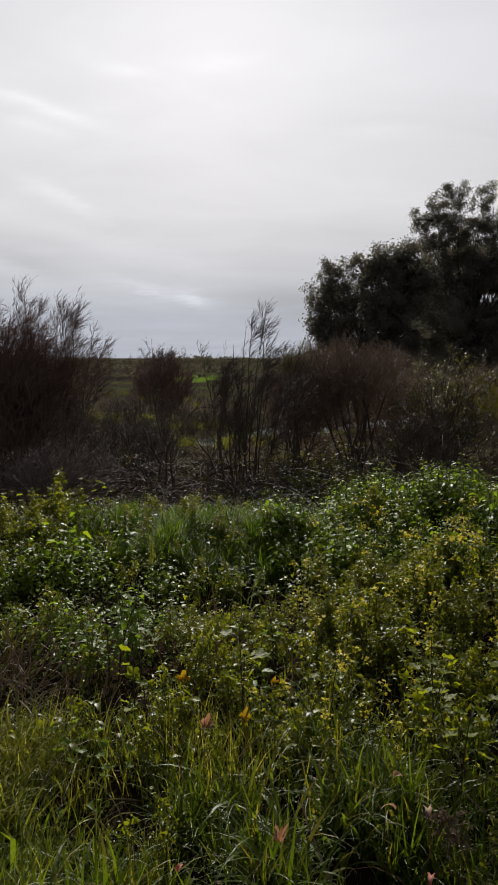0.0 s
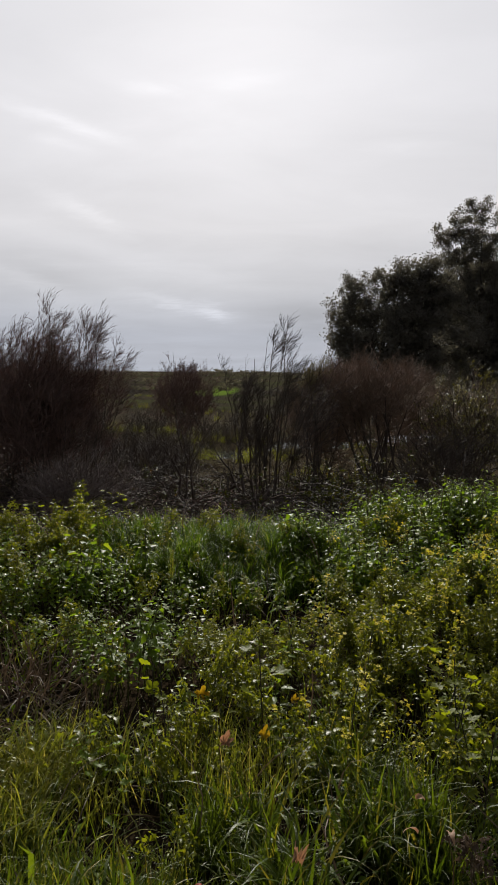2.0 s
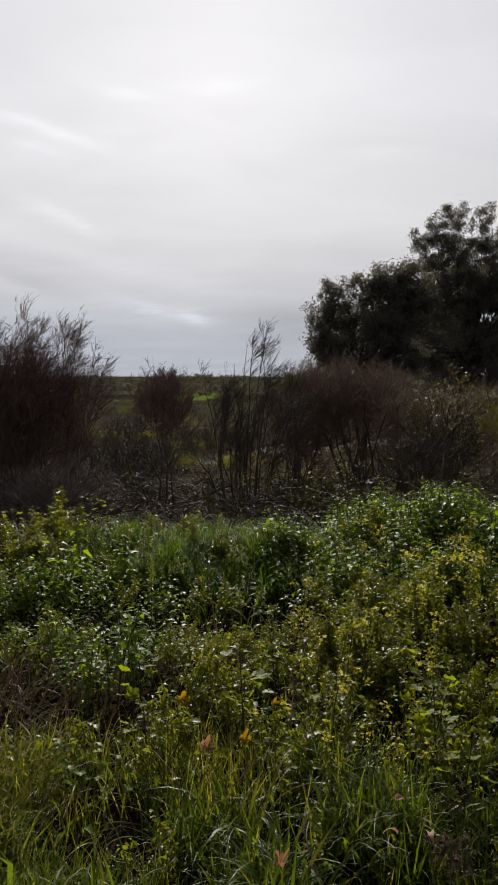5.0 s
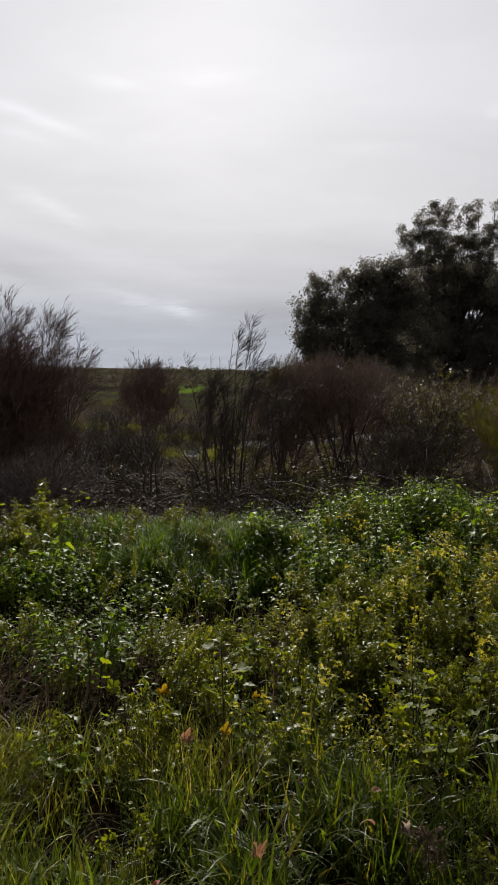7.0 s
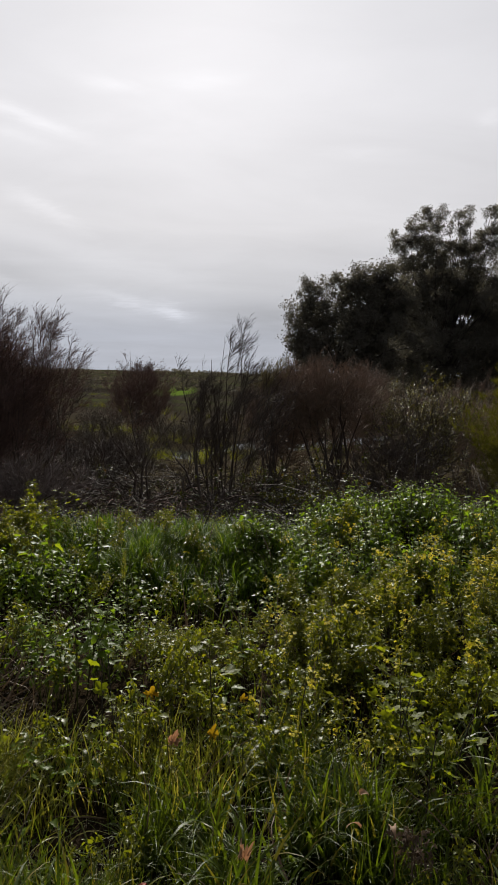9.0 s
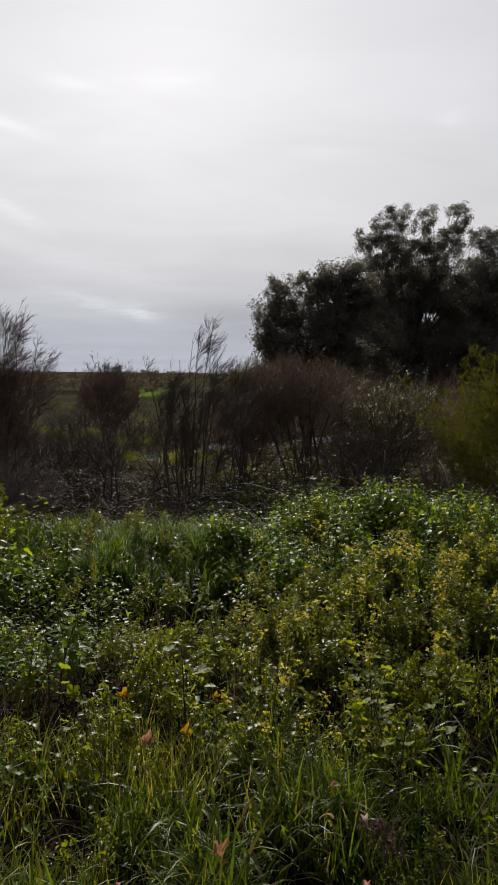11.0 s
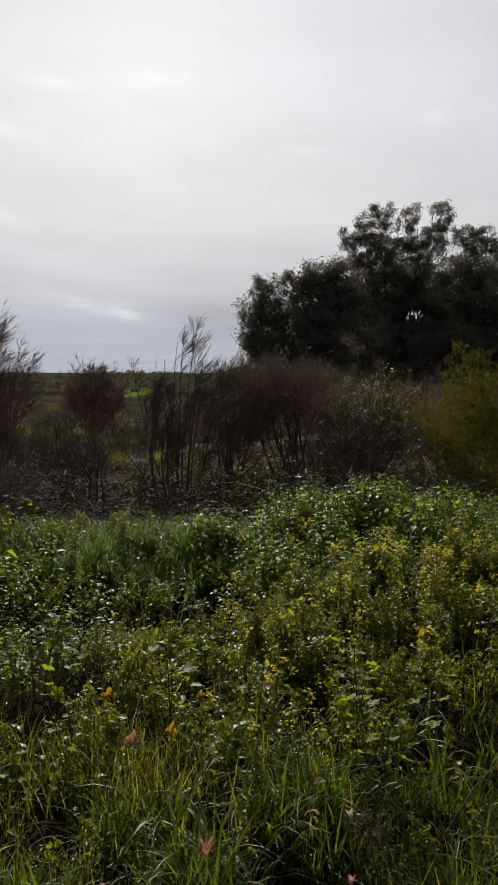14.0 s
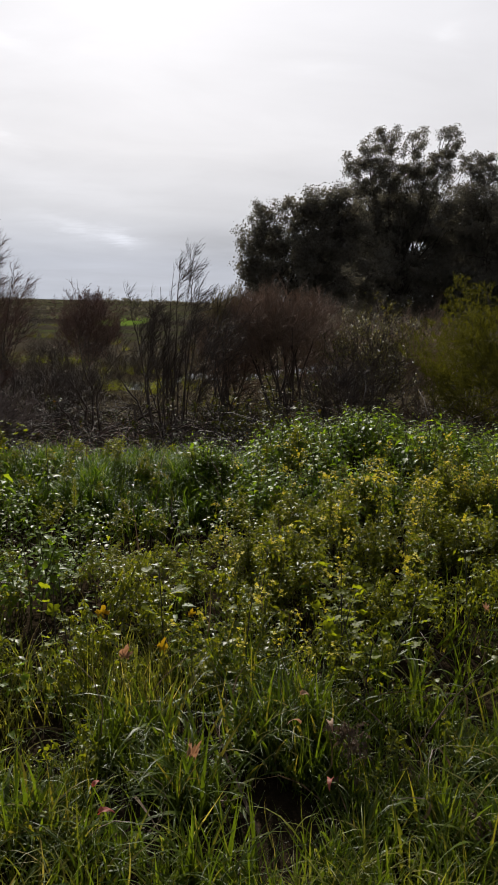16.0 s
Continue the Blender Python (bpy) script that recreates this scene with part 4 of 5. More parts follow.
def far_hedge():
    """Hedges and scrub between the far fields, their leaf colour paled for haze."""
    rng = rng_of(43)
    clump = [scatter(scrap(0.5, 0.45), rng.normal(0, 0.5, (14, 3)) * np.array([1.6, 1, 0.5]), turns(rng.uniform(0, 6.28, 14), rng.uniform(-1, 1, 14), rng.uniform(-1, 1, 14)), rng.uniform(0.9, 2.0, 14)) for _ in range(4)]
    rows = []
    for dist, N, hi, wid in ((420, 1500, 4.6, 10), (190, 220, 0.5, 3), (110, 120, 0.4, 2)):
        x = rng.uniform(-0.55 * dist, 0.75 * dist, N)
        y = dist + rng.normal(0, wid * 0.3, N) + 0.05 * x
        rows.append(np.stack([x, y, land(x, y) + rng.uniform(0.2, 1, N) * hi * (0.6 + 0.4 * np.sin(x * 0.07) * np.sin(x * 0.023))], 1))
    thing("far_hedgerow", scatter_mix(rng, clump, np.concatenate(rows), None, 0.3, (0.8, 1.4)), [M_HAZED_HEDGE], "low hedgerows between far fields, paled with painted haze", "hedge", "stuff")


far_hedge()


# ---- plants of the bank ----
def nettle(rng, height=0.5, pairs=7, size=0.085, segs=5, split=False, low=0.18, wide=0.5, droop=(0.8, 1.6)):
    """Stem with crossed pairs of toothed leaves. Slots: leaf, stem."""
    sway = rng.normal(0, 0.05, 2)
    f = np.linspace(0, 1, 6)
    P = np.stack([sway[0] * f ** 2, sway[1] * f ** 2, height * f], 1)
    shapes = [slot(tubes(P[None], np.linspace(0.004, 0.002, 6)[None], 3), 1)]
    for k in range(pairs):
        g = low + (1 - low) * k / (pairs - 1)
        at = np.array([sway[0] * g * g, sway[1] * g * g, height * g])
        s = size * (0.75 + 0.5 * np.sin(np.pi * min(1, 0.25 + g * 0.75))) * rng.uniform(0.8, 1.15) * (0.55 if k == pairs - 1 else 1)
        for side in (0, np.pi):
            l = leaf(s, s * wide, 0.25, rng.uniform(*droop), 0.24 if segs > 3 else 0.0, segs, 0.34)
            r = turns(np.array([k * 1.57 + side + rng.normal(0, 0.25)]), np.array([rng.uniform(-0.35, 0.28)]), rng.normal(0, 0.27, 1))
            stalk = np.array([[-np.sin(k * 1.57 + side), np.cos(k * 1.57 + side), 0.2]]) * 0.02
            shapes.append(scatter(l, at[None] + stalk, r, np.ones(1)))
    return shapes if split else join(shapes)


def flower(rng, size=0.013):
    shapes = []
    for k in range(4):
        l = leaf(size, size * 0.75, 0.1, 0.5, 0, 2, 0.6)
        shapes.append(scatter(l, np.zeros((1, 3)), turns(np.array([k * 1.57 + 0.3]), np.array([rng.uniform(0.1, 0.5)]), np.zeros(1)), np.ones(1)))
    return join(shapes)


def mustard(rng, height=0.5, branches=5, blooms=7, size=0.026, close=1, lush=1.0):
    """Branched stem, small ragged leaves, and heads of four-petalled flowers: three shapes."""
    stem0, r0 = run_out(rng, np.zeros((1, 3)), np.array([[rng.normal(0, 0.1), rng.normal(0, 0.1), 1.0]]), np.array([height]), np.array([0.004]), 7, (0, 0, 0), 0.05, 0.4)
    stem1, r1 = sprout(rng, stem0, r0, branches, (height * 0.3, height * 0.5), 0.6, 0.3, 0.9, (0, 0, 0.6), 5, 0.08, 0.6, 0.0015)
    stems = join([tubes(stem0, r0, 4), tubes(stem1, r1, 3)]) if close else join([tubes(stem0[:, ::2], r0[:, ::2], 3), slivers(rng, stem1[:, ::2], r1[:, ::2])])
    N = int((22 + 9 * branches) * lush)
    which = rng.integers(0, branches, N)
    f = rng.uniform(0.05, 1.0, N) ** 0.7
    at, _, _ = along(stem1, r1, which, f)
    at = at + rng.normal(0, 0.008, at.shape)
    at0, _, _ = along(stem0, r0, np.zeros(14, int), rng.uniform(0.08, 0.8, 14))
    at = np.concatenate([at, at0])
    N = len(at)
    shapes = []
    for k in range(3):
        sel = np.arange(N) % 3 == k
        if close == 2:
            l = leaf(size * 1.1, size * 0.36, 0.3, 0.9, 0.25, 4, 0.45) if k else lobed_leaf(rng, size * 1.1, 5, 0.4, 0.15, 0.06, 10)
        elif close == 1:
            l = leaf(size * 1.05, size * 0.38, 0.35, 1.1, 0.0, 2, 0.42)
        else:
            l = scrap(size * 1.1, size * 0.44)
        c = int(sel.sum())
        shapes.append(scatter(l, at[sel], turns(rng.uniform(0, 6.28, c), rng.uniform(-0.7, 0.9, c), rng.normal(0, 0.55, c)), rng.uniform(0.5, 1.25, c)))
    leaves = join(shapes)
    tips = np.concatenate([stem1[:, -1], stem0[:, -1]])
    heads = tips[rng.permutation(len(tips))[:max(1, int(len(tips) * 0.5))]]
    spots = np.repeat(heads, blooms, 0) + rng.normal(0, 0.016, (len(heads) * blooms, 3))
    c = len(spots)
    heads_made = []
    for k in range(len(heads)):
        sp = spots[k * blooms:(k + 1) * blooms]
        heads_made.append(scatter(flower(rng), sp, turns(rng.uniform(0, 6.28, blooms), rng.normal(0, 0.5, blooms), rng.normal(0, 0.5, blooms)), rng.uniform(0.6, 1.1, blooms)))
    return stems, leaves, heads_made


def bank_plants():
    rng = rng_of(51)

    def crest_edge(x):
        return 5.5 + 0.75 * ramp01(0.2, 1.3, x)

    # glossy nettles: the mound, the hollow in front of the tussock, and the tall clump at the far end
    def nettles_where(x, y):
        mound = 0.35 * ramp01(4.1, 4.7, y + 0.15 * x) * (x > 0.1)
        hollow = np.exp(-((x + 0.95) / 0.72) ** 4 - ((y - 3.8) / 0.66) ** 4) + 0.7 * np.exp(-((x + 0.15) / 0.75) ** 4 - ((y - 4.52) / 0.2) ** 4)
        strip = np.exp(-((x + 0.62 - 0.6 * (y - 3.2)) / 0.13) ** 2 - ((y - 3.25) / 0.35) ** 4)
        back = 0.5 * (x < -1.1) * ramp01(3.9, 4.2, y)
        return np.clip(0.95 * mound + 0.95 * hollow + strip + back + 0.06 * (y > 2.3) * (y < 4.2), 0, 1) * (0.25 + 0.75 * (hills(x, y, 0.35, 5) > 0.36)) * (y < crest_edge(x)) * open_soil(x, y)

    flat = dict(wide=0.46, droop=(0.2, 0.8), low=0.36)
    shapes = [nettle(rng, rng.uniform(0.30, 0.46), int(rng.integers(9, 12)), rng.uniform(0.040, 0.058), 5, **flat) for _ in range(8)]
    shapes_far = [nettle(rng, rng.uniform(0.32, 0.48), int(rng.integers(7, 10)), rng.uniform(0.046, 0.064), 4, **flat) for _ in range(8)]
    p = sow(rng, 210, 2.2, 6.6, nettles_where)
    size = (0.5 + 0.65 * hills(p[:, 0], p[:, 1], 0.5, 6)) * low_spots(p[:, 0], p[:, 1]) * np.where((p[:, 0] < -1.0) & (p[:, 1] > 4.5), 0.7, 1.0)
    order = np.argsort(p[:, 1])
    single, rest = order[:130], order[130:]
    near_rest, far_rest = rest[p[rest, 1] < 4.2], rest[p[rest, 1] >= 4.2]
    both = [scatter_mix(rng, sh, p[k], None, 0.14, (0.8, 1.1), size[k]) for sh, k in ((shapes, near_rest), (shapes_far, far_rest))]
    thing("nettle_patch", join(both), [M_NETTLE, M_STEM], "dense glossy dark green nettles on the bank", "nettles", "stuff")
    models = []
    for k in range(6):
        pieces = nettle(rng, rng.uniform(0.30, 0.44), int(rng.integers(7, 10)), rng.uniform(0.036, 0.054), 5, True, **flat)
        root = tagged(new("nettle_plant"), "upright nettle with pairs of toothed dark green leaves", "nettle", "single nettles on the bank")
        part("stem", slot(pieces[0], 0), [M_STEM], root)
        for one in pieces[1:]:
            part("leaf", one, [M_NETTLE], root)
        models.append(root)
    for k, q in enumerate(single):
        m = pose(*p[q], rng.normal(0, 8), rng.normal(0, 8), rng.uniform(0, 360)) @ Matrix.Scale(float(size[q]) * rng.uniform(0.8, 1.1), 4)
        c = models[k] if k < len(models) else copy_thing(models[k % len(models)], m)
        c.matrix_basis = m
    caps = [nettle(rng, rng.uniform(0.26, 0.36), 4, rng.uniform(0.042, 0.062), 4, low=0.45, wide=0.5, droop=(0.2, 0.9)) for _ in range(10)]
    p = sow(rng, 360, 4.1, 6.8, lambda x, y: ramp01(4.2, 4.7, y + 0.15 * x) * ((x > 0.1) + 0.05 * (x < 0.1) * (x > -1.3) * (y > 4.7)) * (y < crest_edge(x) + 0.15) * open_soil(x, y) * (0.12 + 0.88 * (hills(x, y, 0.3, 19) > 0.4)))
    thing("nettle_carpet", scatter_mix(rng, caps, p, None, 0.16, (0.85, 1.12), (0.56 + 0.84 * hills(p[:, 0], p[:, 1], 0.5, 18)) * (0.72 + 0.28 * ramp01(0.5, 1.4, p[:, 0]))), [M_NETTLE, M_STEM], "close carpet of shining green nettle tops", "nettles", "stuff")
    tall = [nettle(rng, rng.uniform(0.80, 0.98), 14, 0.048, 4, droop=(0.3, 0.9)) for _ in range(6)]
    p = np.stack([1.93 + 1.2 * rng.uniform(0, 1, 120) ** 0.8, rng.uniform(3.9, 4.6, 120), np.zeros(120)], 1)
    p[:, 2] = land(p[:, 0], p[:, 1])
    thing("tall_nettle_clump", scatter_mix(rng, tall, p, None, 0.12, (0.78, 0.98), 0.6 + 0.5 * ramp01(1.95, 2.5, p[:, 0])), [M_NETTLE, M_STEM], "tall clump of green nettles rising above the rest", "nettles", "stuff")

    # low mustard weeds everywhere in the middle
    def weeds_where(x, y):
        tussock = 0.92 * np.exp(-((x + 0.35) / 0.95) ** 6 - ((y - 5.05) / 0.62) ** 6)
        return np.clip((0.5 + 0.5 * patchy(x, y, 1.3)) * (1 - 0.8 * (x < -0.16 * y + 0.05) * (y > 2.6) * (y < 4.5)) * (1 - tussock) * (1 - 0.85 * ramp01(4.3, 4.7, y) * (x > 0.3)) * (0.3 + 0.7 * ramp01(1.9, 2.5, y)), 0, 1) * (0.2 + 0.8 * (hills(x, y, 0.3, 8) > 0.38)) * open_soil(x, y)

    weeds, far_weeds, close_weeds = [], [], []
    for _ in range(9):
        high, arms = rng.uniform(0.22, 0.36), int(rng.integers(4, 7))
        for kind, made, size, lush in ((1, weeds, 0.027, 1.4), (0, far_weeds, 0.026, 2.3)):
            a, l, b = mustard(rng, high, arms, 3, size, kind, lush)
            made.append(join([slot(a, 1), l]))
        a, l, b = mustard(rng, rng.uniform(0.2, 0.36), int(rng.integers(3, 6)), 3, 0.026, 2, 0.7)
        close_weeds.append(join([slot(a, 1), l]))
    mid = sow(rng, 175, 2.4, 3.1, weeds_where)
    far = sow(rng, 235, 3.1, 5.6, weeds_where)
    both = [scatter_mix(rng, w, p, None, 0.18, (0.75, 1.15), (0.64 + 0.52 * hills(p[:, 0], p[:, 1], 0.4, 7)) * low_spots(p[:, 0], p[:, 1])) for w, p in ((weeds, mid), (far_weeds, far))]
    thing("weed_patch", join(both), [M_WEED, M_STEM], "yellow-green mustard weeds covering the bank", "weeds", "stuff")
    p = sow(rng, 62, 1.5, 2.6, lambda x, y: (0.25 + 0.75 * (hills(x, y, 0.3, 8) > 0.45)) * open_soil(x, y) * (0.3 + 0.7 * ramp01(1.7, 2.3, y)) * (1 - 0.9 * np.exp(-((x + 0.95) / 0.42) ** 4 - ((y - 2.3) / 0.42) ** 4)))
    thing("small_weeds", scatter_mix(rng, close_weeds, p, None, 0.2, (0.5, 0.9)), [M_WEED, M_STEM], "small yellow-green weeds growing through the grass", "weeds", "stuff")
    # broader leaves of young weeds that fill the ground between the stems
    fill = []
    for _ in range(6):
        k = 7
        at = rng.normal(0, 0.05, (k, 3)) * np.array([1, 1, 0]) + np.stack([np.zeros(k), np.zeros(k), rng.uniform(0.08, 0.24, k)], 1)
        fill.append(join([scatter(leaf(0.046, 0.023, 0.35, 0.8, 0.2, 6), at[j:j + 1], turns(rng.uniform(0, 6.28, 1), rng.normal(0.05, 0.3, 1), rng.normal(0, 0.3, 1)), rng.uniform(0.5, 1.15, 1)) for j in range(k)]))
    p = sow(rng, 95, 2.3, 5.6, lambda x, y: weeds_where(x, y))
    thing("weed_undergrowth", scatter_mix(rng, fill, p, None, 0.1, (0.75, 1.2)), [M_WEED], "low broad yellow-green leaves between the weed stems", "weeds", "stuff")

    # leafy fringe along the crest, above and beside the tussock
    crest = []
    for _ in range(6):
        a, l, b = mustard(rng, rng.uniform(0.26, 0.34), 5, 3, 0.029, 0, 1.3)
        crest.append(join([slot(a, 1), l]))
    p = sow(rng, 115, 4.6, 6.1, lambda x, y: (x < 0.35) * (np.exp(-((y - 5.68 + 0.06 * np.sin(3 * x)) / 0.15) ** 2) + 0.55 * (x < -1.05) * (y < 5.7)) * (0.5 + 0.5 * (hills(x, y, 0.35, 23) > 0.4)))
    thing("crest_weeds", scatter_mix(rng, crest, p, None, 0.2, (0.75, 1.15), (0.55 + 0.3 * hills(p[:, 0], p[:, 1], 0.4, 24)) * np.where(p[:, 0] < -1.05, 0.75, 1.0)), [M_WEED, M_STEM], "bright leafy weeds along the crest of the bank", "weeds", "stuff")

    # low leaves on the ground
    low = [scatter(leaf(0.044, 0.022, 0.35, 0.6, 0.1, 3), rng.normal(0, 0.04, (5, 3)) * np.array([1, 1, 0.3]) + np.array([0, 0, 0.06]), turns(rng.uniform(0, 6.28, 5), rng.normal(0.1, 0.4, 5), rng.normal(0, 0.3, 5)), rng.uniform(0.6, 1.2, 5)) for _ in range(5)]
    p = sow(rng, 70, 1.5, 5.6, lambda x, y: hills(x, y, 0.4, 9) > 0.45)
    thing("ground_ivy", scatter_mix(rng, low, p, None, 0.1, (0.6, 1.1)), [M_NETTLE], "low round green leaves covering the soil", "weeds", "stuff")

    # grass: upright clumps near the path, a fan of thin blades, a lush tussock on the crest, thin cover elsewhere
    blades = [blade(rng, rng.uniform(0.16, 0.34), rng.uniform(0.004, 0.008), rng.uniform(0.2, 2.2), 6) for _ in range(24)]
    clumps = []
    for _ in range(14):
        k = int(rng.integers(10, 19))
        long = rng.uniform(0.17, 0.32)
        made = []
        for _ in range(k):
            b = blade(rng, long * rng.uniform(0.6, 1.2), rng.uniform(0.005, 0.0115), rng.uniform(0.2, 1.9) if rng.uniform() < 0.8 else rng.uniform(2.0, 3.0), 7)
            made.append(scatter(b, np.array([[*rng.normal(0, 0.024, 2), 0]]), turns(rng.uniform(0, 6.28, 1), -rng.uniform(0, 0.3, 1), rng.normal(0, 0.1, 1)), np.ones(1)))
        clumps.append(join(made))

    def clumps_where(x, y):
        left = np.exp(-((x + 0.48) / 0.3) ** 4 - ((y - 1.85) / 0.28) ** 4)
        centre = np.exp(-((x - 0.2) / 0.42) ** 4 - ((y - 2.25) / 0.38) ** 4)
        right = np.exp(-((x - 0.95) / 0.5) ** 4 - ((y - 2.2) / 0.6) ** 4)
        return np.clip(left + 0.8 * centre + 0.95 * right + 0.25 * (y < 2.3), 0, 1) * (0.07 + 0.93 * (hills(x, y, 0.22, 11) > 0.52)) * open_soil(x, y)

    p = sow(rng, 560, 1.35, 3.0, clumps_where)
    thing("grass_clumps", scatter_mix(rng, clumps, p, None, 0.12, (0.7, 1.15), (0.65 + 0.6 * hills(p[:, 0], p[:, 1], 0.35, 14)) * low_spots(p[:, 0], p[:, 1])), [M_GRASS], "clumps of upright green grass with bent tips", "grass", "stuff")
    near = sow(rng, 1900, 1.3, 3.0, lambda x, y: np.clip(1.1 - ramp01(2.0, 3.0, y) * 0.8, 0, 1) * (0.08 + 0.92 * (hills(x, y, 0.22, 11) > 0.5)) * open_soil(x, y))
    cover = sow(rng, 420, 2.6, 6.4, lambda x, y: (0.2 + 0.6 * (hills(x, y, 0.5, 12) > 0.55)) * open_soil(x, y) * (y < 5.6))
    p = np.concatenate([near, cover])
    thing("long_grass", scatter_mix(rng, blades, p, None, 0.2, (0.6, 1.1), (0.6 + 0.65 * hills(p[:, 0], p[:, 1], 0.3, 14)) * low_spots(p[:, 0], p[:, 1])), [M_GRASS], "long green grass blades with bent tips", "grass", "stuff")
    thin = [blade(rng, rng.uniform(0.2, 0.36), rng.uniform(0.004, 0.0075), rng.uniform(0.5, 2.4), 7) for _ in range(14)]
    p = sow(rng, 7500, 2.0, 2.9, lambda x, y: np.exp(-((x + 0.95) / 0.36) ** 4 - ((y - 2.42) / 0.28) ** 4) * (0.2 + 0.75 * (hills(x, y, 0.14, 27) > 0.45)))
    thing("fan_grass", join([scatter_mix(rng, thin, p[::2], -1.2, 0.25, (0.65, 1.05)), scatter_mix(rng, thin, p[1::2], None, 0.2, (0.65, 1.05))]), [M_GRASS_PALE], "thin yellow-green grass swept over to one side", "grass", "stuff")
    p = sow(rng, 2600, 2.2, 2.9, lambda x, y: np.exp(-((x + 0.16) / 0.26) ** 4 - ((y - 2.55) / 0.26) ** 4) * (0.2 + 0.8 * (hills(x, y, 0.16, 28) > 0.42)))
    thing("fine_grass", scatter_mix(rng, [blade(rng, rng.uniform(0.2, 0.36), rng.uniform(0.003, 0.0055), rng.uniform(0.2, 1.5), 5) for _ in range(12)], p, None, 0.16, (0.75, 1.1)), [M_GRASS_PALE], "fine upright yellow-green grass between the weeds", "grass", "stuff")
    fine = [blade(rng, rng.uniform(0.15, 0.30), rng.uniform(0.0035, 0.0065), rng.uniform(0.3, 2.6), 4) for _ in range(20)]
    t = sow(rng_of(53), 13000, 4.0, 6.0, lambda x, y: (0.3 + 0.7 * (hills(x, y, 0.16, 17) > 0.42)) * (np.exp(-((x + 0.62) / 0.74) ** 4 - ((y - 5.14) / 0.44) ** 4) + 0.8 * np.exp(-((x - 0.2) / 0.42) ** 4 - ((y - 5.16) / 0.38) ** 4)))
    thing("grass_tussock", scatter_mix(rng, fine, t, None, 0.14, (0.8, 1.25), 0.75 + 0.5 * hills(t[:, 0], t[:, 1], 0.3, 13)), [M_LUSH], "lush tall green grass tussock on the crest", "grass", "stuff")
    pale = [blade(rng, rng.uniform(0.14, 0.28), rng.uniform(0.004, 0.009), rng.uniform(0.5, 2.6), 6) for _ in range(14)]
    p = sow(rng, 4700, 0.9, 2.05, lambda x, y: np.clip(1.0 - ramp01(1.5, 1.85, y - 0.3 * (x < -0.25)), 0.06, 1) * (0.2 + 0.8 * (hills(x, y, 0.25, 21) > 0.42)) * open_soil(x, y))
    old = rng.uniform(0, 1, len(p)) < np.where((p[:, 0] < -0.25) | (p[:, 1] < 1.45), 0.7, 0.3)
    thing("short_grass", scatter_mix(rng, pale, p[~old], None, 0.3, (0.7, 1.2), low_spots(p[~old, 0], p[~old, 1])), [M_GRASS], "short green grass along the path", "grass", "stuff")
    thing("yellowed_grass", scatter_mix(rng, pale, p[old], None, 0.3, (0.7, 1.2), low_spots(p[old, 0], p[old, 1])), [M_GRASS_PALE], "short yellowish grass blades along the path", "grass", "stuff")
    dead = [blade(rng, rng.uniform(0.2, 0.5), rng.uniform(0.004, 0.008), rng.uniform(1.0, 3.0), 6) for _ in range(8)]
    p = sow(rng, 1500, 1.5, 6.6, lambda x, y: np.clip(0.8 * np.exp(-((x + 1.12) / 0.26) ** 2 - ((y - 3.08) / 0.22) ** 2) + 0.3 * (x < -1.5) * (y > 5.2) + 0.02, 0, 1))
    thing("dead_grass", scatter_mix(rng, dead, p, None, 0.85, (0.7, 1.2)), [M_STRAW], "brown dead grass stems lying in the weeds", "dead grass", "stuff")


bank_plants()


def verge():
    """The same bank to either side of the view and behind it: rough grass and a few weeds."""
    rng = rng_of(57)
    shapes = []
    for _ in range(8):
        made = [scatter(blade(rng, rng.uniform(0.14, 0.34), 0.012, rng.uniform(0.4, 2.2), 2), np.array([[*rng.normal(0, 0.07, 2), 0]]), turns(rng.uniform(0, 6.28, 1), rng.normal(0, 0.2, 1), np.zeros(1)), np.ones(1)) for _ in range(7)]
        shapes.append(join(made))
    x, y = rng.uniform(-9, 10, 11000), rng.uniform(-6, 6.4, 11000)
    out = (x < -0.47 * y - 0.1) | (x > 0.58 * y + 0.1) | (y < 1.05)
    out &= (np.hypot(x, y) > 0.3) & (hills(x, y, 0.6, 31) > 0.22)
    p = np.stack([x, y, land(x, y)], 1)[out]
    thing("verge_grass", scatter_mix(rng, shapes, p, None, 0.2, (0.8, 1.4), np.where(p[:, 1] < 1.2, 0.7, 1.2)), [M_GRASS], "rough green grass along the top of the bank", "grass", "stuff")
    weeds = []
    for _ in range(5):
        a, l, b = mustard(rng, rng.uniform(0.3, 0.45), 4, 3, 0.045, 0, 0.6)
        weeds.append(join([slot(a, 1), l]))
    q = p[(p[:, 1] > 1.6) & (rng.uniform(0, 1, len(p)) < 0.2)]
    thing("verge_weeds", scatter_mix(rng, weeds, q, None, 0.2, (0.8, 1.2)), [M_WEED, M_STEM], "yellow-green weeds along the top of the bank", "weeds", "stuff")


verge()


